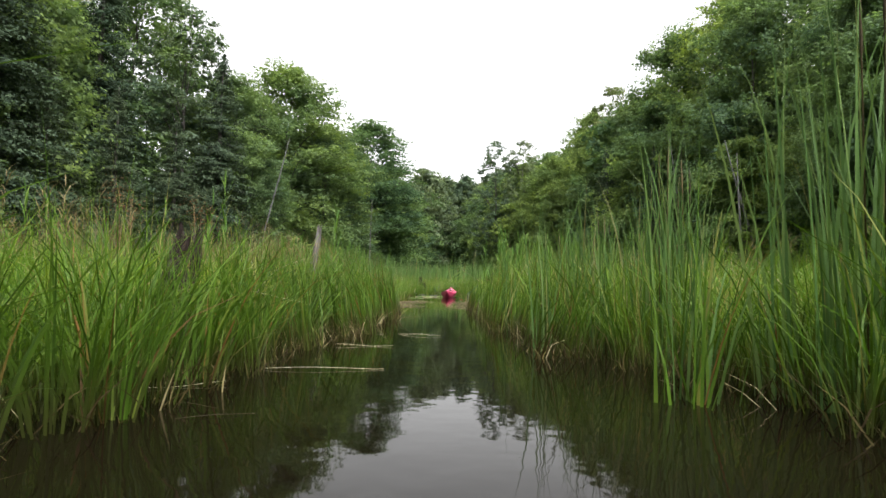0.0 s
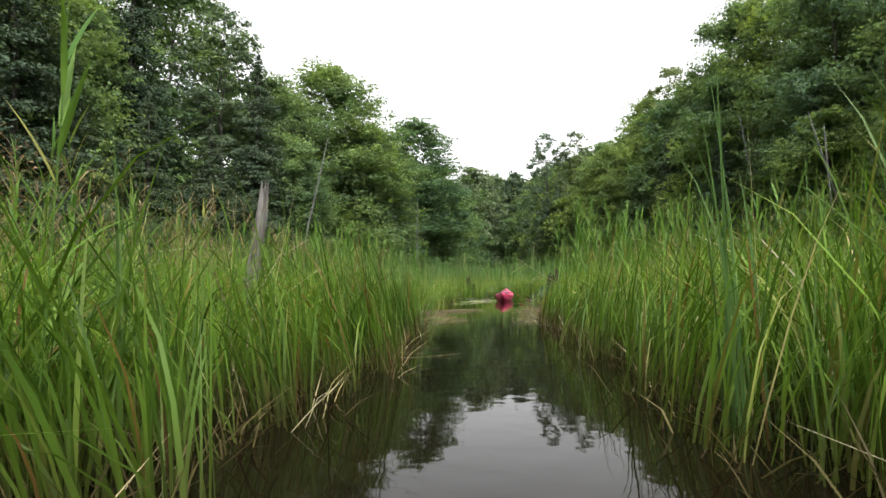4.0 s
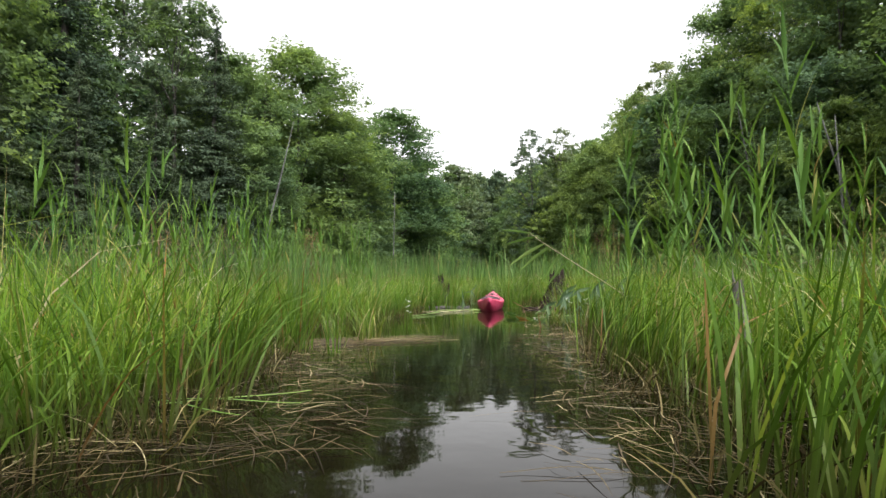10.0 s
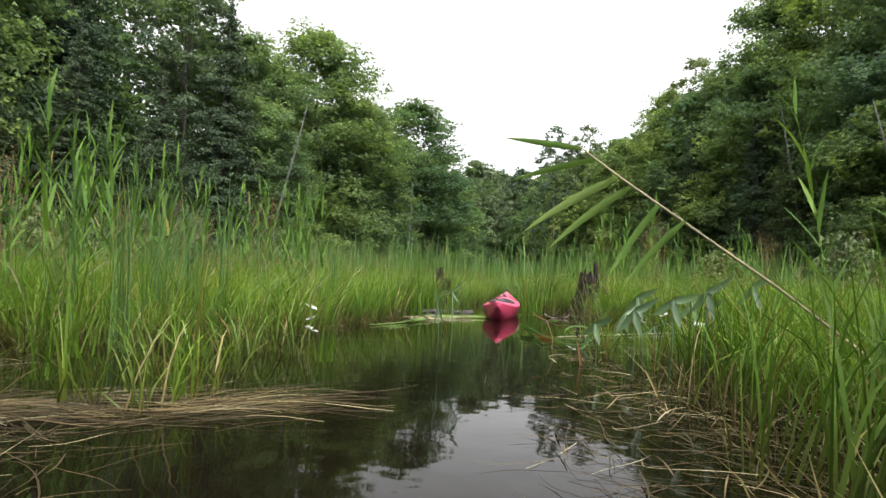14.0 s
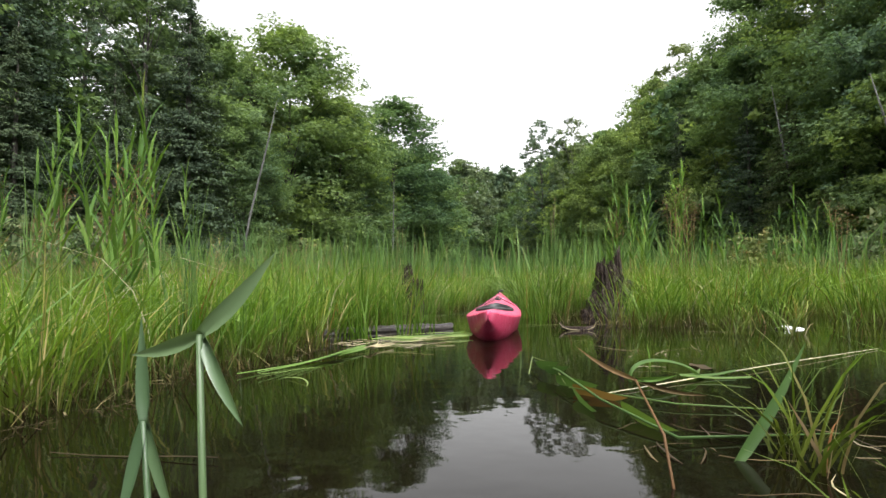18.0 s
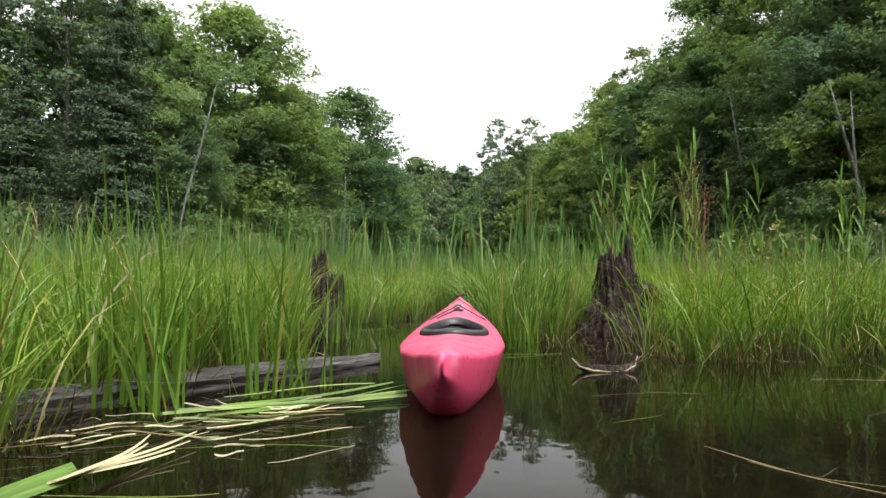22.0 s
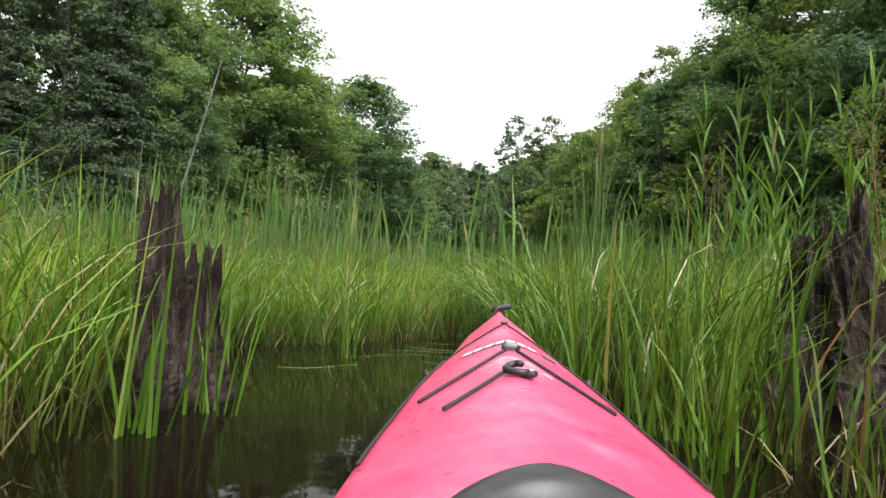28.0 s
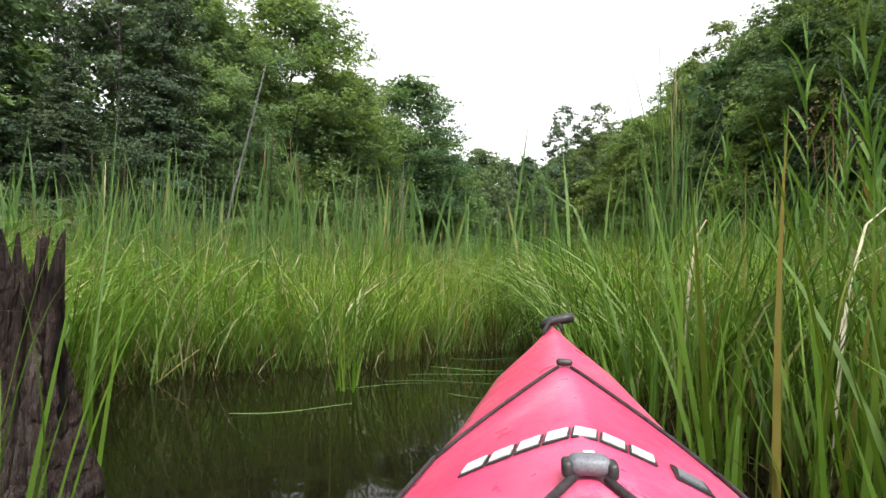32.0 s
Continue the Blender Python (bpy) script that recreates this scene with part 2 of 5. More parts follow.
M["grey"] = solid("grey_plastic", [(0.3, (0.0988, 0.1064, 0.1216)), (0.7, (0.1596, 0.1672, 0.1824))], 40.0, (1, 1, 1), 0.5, 0.15, 0.001)
M["scuff"] = solid("bare_scuff", [(0.3, (0.608, 0.3192, 0.38)), (0.7, (0.646, 0.4712, 0.5016))], 60.0, (1, 1, 1), 0.6, 0.3, 0.001)
m, n, l, b = base_mat("steel", 0.3, 0.5)
b.inputs["Metallic"].default_value, b.inputs["Base Color"].default_value = 1.0, (0.75, 0.74, 0.72, 1)
M["steel"] = m


# ---- mesh helpers ----
def mesh_of(name, verts, faces, mats, smooth=False):
    me = bpy.data.meshes.new(name)
    me.from_pydata([tuple(v) for v in verts] if not isinstance(verts, np.ndarray) else verts.tolist(), [], faces if isinstance(faces, list) else faces.tolist())
    for x in mats if isinstance(mats, (list, tuple)) else [mats]:
        me.materials.append(x)
    if smooth:
        me.shade_smooth()
    return me


def part(name, me, parent, label="", m=None):
    ob = new(name, me)
    ob.parent = parent
    if m is not None:
        ob.matrix_basis = m
    return tagged(ob, label) if label else ob


def strips(base, height, width, az, lean, droop, segs=3, face=None, rng=np.random):
    """Blades as curved tapering strips. All arguments are arrays over the blades."""
    k = len(height)
    s = np.linspace(0, 1, segs + 1)
    out = np.stack([np.cos(az), np.sin(az), 0 * az], 1)
    fa = rng.uniform(0, 6.283, k) if face is None else face
    side = np.stack([np.cos(fa), np.sin(fa), 0 * fa], 1)
    reach = height[:, None] * (lean[:, None] * s + droop[:, None] * s ** 3)
    rise = height[:, None] * (s - 0.55 * np.abs(droop)[:, None] * s ** 4)
    mid = base[:, None, :] + out[:, None, :] * reach[..., None]
    mid[..., 2] += rise
    w = width[:, None] * np.array([0.75, 1.0, 0.9, 0.7, 0.5, 0.3][:segs] + [0.0]) * 0.5 if segs < 6 else width[:, None] * (1 - s ** 2) * 0.5
    a = mid[:, :-1] - side[:, None, :] * w[:, :-1, None]
    b = mid[:, :-1] + side[:, None, :] * w[:, :-1, None]
    per = 2 * segs + 1
    v = np.empty((k, per, 3))
    v[:, 0:2 * segs:2], v[:, 1:2 * segs:2], v[:, -1] = a, b, mid[:, -1]
    f4 = np.array([[2 * j, 2 * j + 1, 2 * j + 3, 2 * j + 2] for j in range(segs - 1)]).reshape(-1, 4)
    return v, f4, per


def strip_mesh(name, groups, mats):
    """One mesh from several sets of blades: (v, f4, per, material index)."""
    me = bpy.data.meshes.new(name)
    vs, lv, ls, lt, mi, off = [], [], [], [], [], 0
    for v, f4, per, mat in groups:
        k = len(v)
        vs.append(v.reshape(-1, 3))
        o = off + np.arange(k)[:, None, None] * per
        q = (f4[None] + o).reshape(-1, 4) if len(f4) else np.zeros((0, 4), int)
        t = (np.array([[per - 3, per - 2, per - 1]])[None] + o).reshape(-1, 3)
        lv += [q.ravel(), t.ravel()]
        lt += [np.full(len(q), 4), np.full(len(t), 3)]
        mi += [np.full(len(q) + len(t), mat)]
        off += k * per
    vs, lv, lt, mi = np.concatenate(vs), np.concatenate(lv), np.concatenate(lt), np.concatenate(mi)
    me.vertices.add(len(vs))
    me.vertices.foreach_set("co", vs.ravel())
    me.loops.add(len(lv))
    me.loops.foreach_set("vertex_index", lv.astype(np.int32))
    me.polygons.add(len(lt))
    me.polygons.foreach_set("loop_start", np.concatenate([[0], np.cumsum(lt)[:-1]]).astype(np.int32))
    me.polygons.foreach_set("loop_total", lt.astype(np.int32))
    for x in mats:
        me.materials.append(x)
    me.polygons.foreach_set("material_index", mi.astype(np.int32))
    me.update(calc_edges=True)
    me.validate()
    return me


def tube(points, radii, sides=6, cap=True):
    """Verts and faces of a tapered tube along points."""
    pts = [Vector(p) for p in points]
    verts, faces = [], []
    for i, p in enumerate(pts):
        d = (pts[min(i + 1, len(pts) - 1)] - pts[max(i - 1, 0)]).normalized()
        a = d.cross(Vector((0.31, 0.17, 0.93)) if abs(d.z) < 0.9 else Vector((1, 0.1, 0))).normalized()
        c = d.cross(a)
        for k in range(sides):
            t = 2 * math.pi * k / sides
            verts.append(p + (a * math.cos(t) + c * math.sin(t)) * radii[i])
    for i in range(len(pts) - 1):
        for k in range(sides):
            x, y = i * sides + k, i * sides + (k + 1) % sides
            faces.append((x, y, y + sides, x + sides))
    if cap:
        faces.append(tuple(range(sides))[::-1])
        faces.append(tuple(range((len(pts) - 1) * sides, len(pts) * sides)))
    return verts, faces


def join(*sets):
    verts, faces = [], []
    for v, f in sets:
        o = len(verts)
        verts += list(v)
        faces += [tuple(i + o for i in x) for x in f]
    return verts, faces


# ---- the channel: edges of open water along the way ----
LEFT_Y = [-6, 0, 2, 4, 7, 9.5, 12, 14.5, 16, 16.8, 17.4, 18.8, 19.4, 20.3, 21.2, 22, 22.8, 23.5, 24, 25.2, 26.3, 26.9, 27.3, 28.0, 28.6, 29.3, 29.6, 30.2, 31, 35, 40]
EDGE_L = [-1.6, -1.3, -1.2, -1.0, -0.55, -0.45, -0.5, -0.8, -0.9, -1.2, -2.1, -2.3, -1.5, -0.85, -0.6, -0.6, -0.36, -0.22, -0.08, 0.15, 0.17, 0.12, -0.2, -0.6, -0.35, 0.15, 0.6, 1.1, 2.2, 3, 3]
RIGHT_Y = [-6, 0, 2.6, 3.6, 4.4, 7, 9.5, 12, 14.5, 16, 18.8, 20.3, 22, 22.8, 23.5, 24, 24.75, 25.5, 27, 28.5, 29.4, 31, 35, 40]
EDGE_R = [1.9, 1.9, 1.75, 1.45, 1.1, 1.0, 1.15, 1.25, 1.4, 1.55, 2.2, 5.2, 5.8, 5.4, 5.1, 4.7, 3.9, 3.1, 2.3, 2.05, 2.0, 1.9, 1.8, 1.7]
WAY_Y, WAY_X = [row[2] for row in PATH], [row[1] for row in PATH]


def shore(x, y):
    """Metres outside the open water; below zero on it."""
    wob = 0.16 * np.sin(2.3 * y + 0.7) + 0.12 * np.sin(5.1 * y + 1.9) + 0.09 * np.sin(11.3 * y + 0.4)
    lo, hi = np.interp(y, LEFT_Y, EDGE_L) + wob * 0.5, np.interp(y, RIGHT_Y, EDGE_R) + wob * 0.5
    # the pool reaches out to the right behind the channel's bank
    round_x = x - 7.2 + 0.5 * np.sin(1.3 * y) + 0.3 * np.sin(2.9 * y + 1) + 0.25 * (y - 24) ** 2 * 0.35
    round_y = 20.5 - y + 0.35 * np.sin(1.7 * x + 0.5) + 0.2 * np.sin(3.7 * x) + 0.05 * np.clip(x - 3, 0, 9) ** 2
    pool = np.maximum(np.maximum(round_x, round_y), y - (25.3 + 0.75 * (x - 3.4) + 2 * wob))
    return np.maximum(lo - x, np.minimum(x - hi, pool))


TREE_Y = [-60, 20, 50, 70, 95, 125, 150, 180, 215, 240, 400]
TREE_L = [-38, -34, -29, -23, -17, -9, -4, -1, 3, 9, 12]
TREE_R = [44, 44, 44, 44, 41, 33, 25, 21, 17, 13, 12]


def bank(x, y):
    """Metres into the woods from the marsh's edge."""
    return np.maximum(np.interp(y, TREE_Y, TREE_L) - x, x - np.interp(y, TREE_Y, TREE_R))


def land(x, y):
    """Height of the ground."""
    x, y = np.asarray(x, float), np.asarray(y, float)
    s, d = shore(x, y), bank(x, y)
    puddle = np.sin(x * 1.1 + 0.6 * np.sin(y * 0.7)) * np.sin(y * 0.9 + 0.8 * np.sin(x * 0.5)) + 0.5 * np.sin(x * 2.3 + y * 1.7)
    z = -0.05 + 0.10 * np.clip((s - 2.0) / 9.0, 0, 1) + 0.035 * puddle * np.clip(s / 5, 0, 1) - 0.35 * np.clip(-s - 0.1, 0, 1)
    hill = np.clip(d, 0, None)
    return z + 0.14 * np.minimum(hill, 20) + 0.34 * np.clip(hill - 14, 0, 60) + 0.3 * np.clip(y - 264, 0, 60) + 0.6 * np.sin(x * 0.11) * np.sin(y * 0.07) * np.clip(hill / 20, 0, 1)


def ground_sheet():
    xs = np.concatenate([[-900, -400, -200, -120], np.arange(-90, -26, 4.0), np.arange(-26, -2.5, 0.6), np.arange(-2.5, 7, 0.2), np.arange(7, 30, 0.6), np.arange(30, 92, 4.0), [120, 200, 400, 900]])
    ys = np.concatenate([[-900, -300, -100, -40, -15], np.arange(-8, 42, 0.25), np.arange(42, 60, 2.0), np.arange(60, 260, 6.0), [300, 400, 600, 1000]])
    gx, gy = np.meshgrid(xs, ys)
    v = np.stack([gx.ravel(), gy.ravel(), land(gx, gy).ravel()], 1)
    c = len(xs)
    i = (np.arange(len(ys) - 1)[:, None] * c + np.arange(c - 1)[None]).ravel()
    return mesh_of("ground", v, np.stack([i, i + 1, i + c + 1, i + c], 1), M["mud"], True)


tagged(new("ground", ground_sheet()), "dark wet peat of the marsh, rising into wooded banks", "ground", kind="structure")
v = [(-26, -60, 0), (30, -60, 0), (30, 90, 0), (-20, 90, 0)]
tagged(new("water", mesh_of("water", v, [(0, 1, 2, 3)], M["water"])), "still dark brown peaty water of a narrow marsh channel", "water", kind="structure")

# ---- the marsh: sedge, bur-reed, straw ----
rng = np.random.RandomState(5)


def scatter(x0, x1, y0, y1, density, keep):
    k = int((x1 - x0) * (y1 - y0) * density)
    x, y = rng.uniform(x0, x1, k), rng.uniform(y0, y1, k)
    ok = keep(x, y)
    return x[ok], y[ok]


def clumped(x, y, scale, seed):
    return 0.5 + 0.25 * (np.sin(x * scale + seed) + np.sin(y * scale * 1.3 + 2 * seed)) * np.cos((x + y) * scale * 0.6 + seed)


def field(x, y, hmin, hmax, wide, segs, lean=0.2, droop=0.42):
    k = len(x)
    tall = np.interp(y, [0, 10, 13, 18, 24, 27, 40], [0.95, 0.95, 0.85, 0.72, 0.75, 0.95, 0.95])
    h = rng.uniform(hmin, hmax, k) * (0.72 + 0.5 * clumped(x, y, 1.9, 1.0)) * tall
    base = np.stack([x, y, np.maximum(land(x, y), -0.12)], 1)
    az = rng.uniform(0, 6.283, k) * 0.55 + 5.5 * clumped(x, y, 0.9, 2.0)
    return strips(base, h, wide * rng.uniform(0.7, 1.35, k), az, rng.normal(0, lean, k), np.abs(rng.normal(0, droop, k)), segs, rng=rng)


# open spots in the sedge round dead wood: x, y, radius
OPEN = [(-2.15, 5.0, 0.5), (-1.85, 4.55, 0.35), (-1.55, 4.0, 0.26), (3.2, 27.1, 0.7), (2.95, 26.6, 0.45), (0.3, 27.05, 0.3), (-1.27, 10.7, 0.3), (-1.75, 11.45, 0.42), (-2.2, 12.2, 0.5), (-2.55, 12.8, 0.55), (-1.8, 9.9, 0.3), (2.1, 14.4, 0.3), (-0.25, 23.75, 0.2), (0.0, 24.0, 0.25), (0.3, 24.3, 0.3), (0.6, 24.8, 0.3), (0.15, 24.5, 0.2)]


def off_way(x, y, gap):
    ok = (np.abs(x - np.interp(y, WAY_Y, WAY_X)) > gap) | (y > 29.2)
    for a, b, r in OPEN:
        ok &= np.hypot(x - a, y - b) > r
    return ok


def away(x, y, az):
    """Blades close to the channel's middle lean outwards."""
    gap = x - np.interp(y, WAY_Y, WAY_X)
    turn = (np.abs(gap) < 1.15) & (np.cos(az) * gap < 0) & (y < 28.8)
    return np.where(turn, math.pi - az, az)


def tussocks(x, y, each, spread, hmin, hmax, wide, segs, droop=0.4):
    """Blades fanning out from the heart of each tuft."""
    k = len(x) * each
    cx, cy = np.repeat(x, each), np.repeat(y, each)
    a, q = rng.uniform(0, 6.283, k), np.sqrt(rng.uniform(0, 1, k))
    px, py = cx + np.cos(a) * q * spread, cy + np.sin(a) * q * spread
    tall = np.interp(py, [0, 10, 13, 18, 24, 27, 40], [0.95, 0.95, 0.85, 0.72, 0.75, 0.95, 0.95])
    own = np.repeat(rng.uniform(0.75, 1.1, len(x)), each)
    h = rng.uniform(hmin, hmax, k) * own * tall
    wind = np.repeat(rng.uniform(0, 6.283, len(x)), each)
    az = away(px, py, a + 0.5 * np.sin(wind - a) + rng.normal(0, 0.5, k))
    lean = 0.05 + 0.3 * q * rng.uniform(0.3, 1.2, k)
    ok = off_way(px, py, 0.4) & (shore(px, py) > -0.12)
    base = np.stack([px, py, np.maximum(land(px, py), -0.12)], 1)
    g = [b[ok] for b in (base, h, wide * rng.uniform(0.6, 1.4, k), az, lean, np.minimum(np.abs(rng.normal(0, droop, k)) * (0.4 + q), 0.75))]
    return strips(*g, segs, rng=rng)


groups = []
inner = lambda x, y: np.clip(np.minimum(np.minimum(x + 6.5, 9.5 - x), 37 - y) / 2.5, 0, 1)
edge = lambda x, y: np.where((y < 12) & (x < 0), 0.6, 0.0) + np.where((y > 27) | ((y > 17.5) & (x < 1)), 0.25, 0.6) * rng.uniform(0, 1, len(x)) + 0.3 * (clumped(x, y, 5.5, 2.7) > 0.55)
near_way = lambda x, y: np.abs(x - np.interp(y, WAY_Y, WAY_X)) < 2.6
x, y = scatter(-6.5, 9.5, -0.5, 36, 19, lambda x, y: (shore(x, y) > edge(x, y)) & off_way(x, y, 0.5) & (rng.uniform(0, 1, len(x)) < inner(x, y)))
ok = near_way(x, y)
groups.append((*tussocks(x[ok], y[ok], 20, 0.16, 0.5, 1.25, 0.0085, 4, 0.45), 0))
groups.append((*tussocks(x[~ok], y[~ok], 19, 0.18, 0.5, 1.25, 0.0095, 2, 0.4), 0))
x, y = scatter(-16, 20, -3, 50, 7, lambda x, y: (shore(x, y) > 0.05) & (rng.uniform(0, 1, len(x)) > inner(x, y)))
groups.append((*tussocks(x, y, 15, 0.36, 0.6, 1.3, 0.017, 2, 0.35), 0))
x, y = scatter(-16, 20, -14, -1, 3.5, lambda x, y: shore(x, y) > 0.05)
groups.append((*tussocks(x, y, 12, 0.36, 0.6, 1.2, 0.03, 2, 0.4), 0))
x, y = scatter(-38, 46, -14, 125, 10, lambda x, y: ((x < -14) | (x > 18) | (y > 48)) & (bank(x, y) < 1))
groups.append((*field(x, y, 0.9, 1.4, 0.06, 2), 0))
x, y = scatter(-3.4, 4.4, 0, 30, 12, lambda x, y: (shore(x, y) > 0.02 + 0.5 * rng.uniform(0, 1, len(x))) & off_way(x, y, 0.6))
groups.append((*tussocks(x, y, 15, 0.2, 0.3, 0.95, 0.0085, 3, 0.5), 0))
# long blades arching out over the water
x, y = scatter(-1.6, 6, 17, 33, 420, lambda x, y: (shore(x, y) > -0.02) & (shore(x, y) < 0.45) & (off_way(x, y, 1.6) | (y > 28.3)) & (rng.uniform(0, 1, len(x)) < np.where(y > 28.0, 0.75, 0.16)))
k = len(x)
g = np.stack([np.gradient(shore(np.stack([x - 0.05, x + 0.05]), np.stack([y, y])), 0.1, axis=0)[0], np.gradient(shore(np.stack([x, x]), np.stack([y - 0.05, y + 0.05])), 0.1, axis=0)[0]])
outward = np.arctan2(-g[1], -g[0]) + rng.normal(0, 1.25, k)
arch = strips(np.stack([x, y, 0 * x - 0.03], 1), rng.uniform(0.6, 1.25, k), rng.uniform(0.006, 0.012, k), outward, rng.uniform(0.1, 0.5, k), rng.uniform(0.25, 1.05, k), 5, rng=rng)
tagged(new("arching_sedge", strip_mesh("arching_sedge", [(*arch, 0)], [M["lightsedge"]])), "long pale green sedge blades arching over the water", "grass", kind="stuff")
# young tufts standing in the shallows of the pool
tx = np.concatenate([rng.uniform(1.75, 3.2, 15), rng.uniform(3.6, 7.2, 30), rng.uniform(-2.2, -0.2, 22)])
ty = np.concatenate([rng.uniform(18.2, 20.1, 15), rng.uniform(23.6, 27.4, 30), rng.uniform(17.0, 19.4, 22)])
x, y = (np.repeat(c, 22) + rng.normal(0, 0.05, 67 * 22) for c in (tx, ty))
ok = off_way(x, y, 0.6)
x, y = x[ok], y[ok]
k = len(x)
groups.append((*strips(np.stack([x, y, 0 * x - 0.1], 1), rng.uniform(0.25, 0.62, k), rng.uniform(0.006, 0.013, k), rng.uniform(0, 6.28, k), rng.uniform(0.05, 0.45, k), rng.uniform(0.0, 0.6, k), 4, rng=rng), 0))
# fine flowering stems that haze the top of the sedge
x, y = scatter(-6, 8, 0.5, 33, 90, lambda x, y: (shore(x, y) > 0.35) & off_way(x, y, 0.7) & (rng.uniform(0, 1, len(x)) < 0.25 + clumped(x, y, 1.1, 4.0)))
groups.append((*field(x, y, 0.95, 1.45, 0.0045, 2, 0.12, 0.3), 0))
tagged(new("sedge", strip_mesh("sedge", groups, [M["sedge"]])), "fine yellow-green sedge covering the flooded marsh", "grass", kind="stuff")

groups = []
x, y = scatter(-3.6, 6.6, -0.5, 33, 26, lambda x, y: (rng.uniform(0, 1, len(x)) < np.where((y < 12) & (x < 0), 1.0, np.where((y > 17) & (y < 23.8) & (x < 1), 0.15, 0.6))) & (shore(x, y) > -0.05) & (shore(x, y) < np.where((y > 27) & (x < 1), 0.4, np.where(y < 12, 2.0, 1.2)) * rng.uniform(0.1, 1, len(x))) & off_way(x, y, 0.5))
groups.append((*tussocks(x, y, 16, 0.1, 0.45, 1.25, 0.0105, 5, 0.4), 0))
tagged(new("bur_reed", strip_mesh("bur_reed", groups, [M["burreed"]])), "broad dark green bur-reed blades along the water's edge", "reeds", kind="stuff")

# dead blades of former years round the feet of the sedge
x, y = scatter(-3.2, 6.5, 0, 32, 190, lambda x, y: (shore(x, y) > -0.12) & (shore(x, y) < 0.15 + 0.75 * rng.uniform(0, 1, len(x))) & off_way(x, y, 0.55))
k = len(x)
v = strips(np.stack([x, y, 0 * x - 0.04], 1), rng.uniform(0.08, 0.34, k), rng.uniform(0.004, 0.009, k), rng.uniform(0, 6.28, k), rng.uniform(0.1, 1.2, k), rng.uniform(0.0, 0.5, k), 2, rng=rng)
tagged(new("sedge_thatch", strip_mesh("sedge_thatch", [(*v, 0)], [M["thatch"]])), "brown dead blades matted round the feet of the sedge", "dead grass", kind="stuff")

# tan panicles that veil the tops of the grass
x, y = scatter(-9, 9, 1.5, 33, 34, lambda x, y: (shore(x, y) > 0.8) & off_way(x, y, 1.2) & (rng.uniform(0, 1, len(x)) < np.where((x < 0) & (y < 13), 0.85, 0.22) * np.clip(1.6 * clumped(x, y, 0.8, 3.0), 0, 1)))
k, each = len(x), 9
tall = rng.uniform(0.85, 1.2, k) * np.where(y < 14, 1.0, 0.85)
bx, by, bz = (np.repeat(c, each) for c in (x + rng.normal(0, 0.06, k), y + rng.normal(0, 0.06, k), tall - 0.2))
bz = bz + np.tile(np.linspace(0, 0.19, each), k)
n_all = k * each
v = strips(np.stack([bx, by, bz], 1), rng.uniform(0.04, 0.13, n_all), rng.uniform(0.003, 0.007, n_all), rng.uniform(0, 6.28, n_all), rng.uniform(0.3, 1.0, n_all), rng.uniform(0.0, 0.6, n_all), 2, rng=rng)
w = strips(np.stack([x, y, 0 * x], 1), tall, np.full(k, 0.0035), rng.uniform(0, 6.28, k), np.full(k, 0.02), np.full(k, 0.03), 2, rng=rng)
tagged(new("flowering_grass", strip_mesh("flowering_grass", [(*v, 0), (*w, 1)], [M["panicle"], M["sedge"]])), "tan flowering panicles above the green marsh grass", "grass", kind="stuff")

# bleached blades that have bent over
x, y = scatter(-5, 7, 1, 34, 2.6, lambda x, y: (shore(x, y) > 0.25) & off_way(x, y, 0.95))
more = scatter(-2.5, 4.5, 27.6, 34, 9, lambda x, y: shore(x, y) > 0.1)
x, y = np.concatenate([x, more[0]]), np.concatenate([y, more[1]])
k = len(x)
v = strips(np.stack([x, y, 0 * x + 0.0], 1), rng.uniform(0.8, 1.45, k), rng.uniform(0.006, 0.014, k), away(x, y, rng.uniform(0, 6.28, k)), rng.uniform(0.05, 0.3, k), rng.uniform(0.5, 1.15, k), 5, rng=rng)
tagged(new("bent_blades", strip_mesh("bent_blades", [(*v, 0)], [M["pale"]])), "bleached grass blades arching over among the green sedge", "grass", kind="stuff")

# ---- woods ----
def sprays(centre, normal, size, rng):
    """Small leaves, one triangle each."""
    k = len(centre)
    n = normal / np.linalg.norm(normal, axis=1, keepdims=True)
    a = np.cross(n, rng.normal(0, 1, (k, 3)))
    a /= np.linalg.norm(a, axis=1, keepdims=True)
    b = np.cross(n, a)
    s, e = size[:, None], rng.uniform(0.5, 0.95, (k, 1))
    v = np.stack([centre + a * s * 1.1, centre + b * s * e - a * s * 0.6, centre - b * s * e - a * s * 0.6], 1)
    return v.reshape(-1, 3), np.arange(3 * k).reshape(-1, 3)


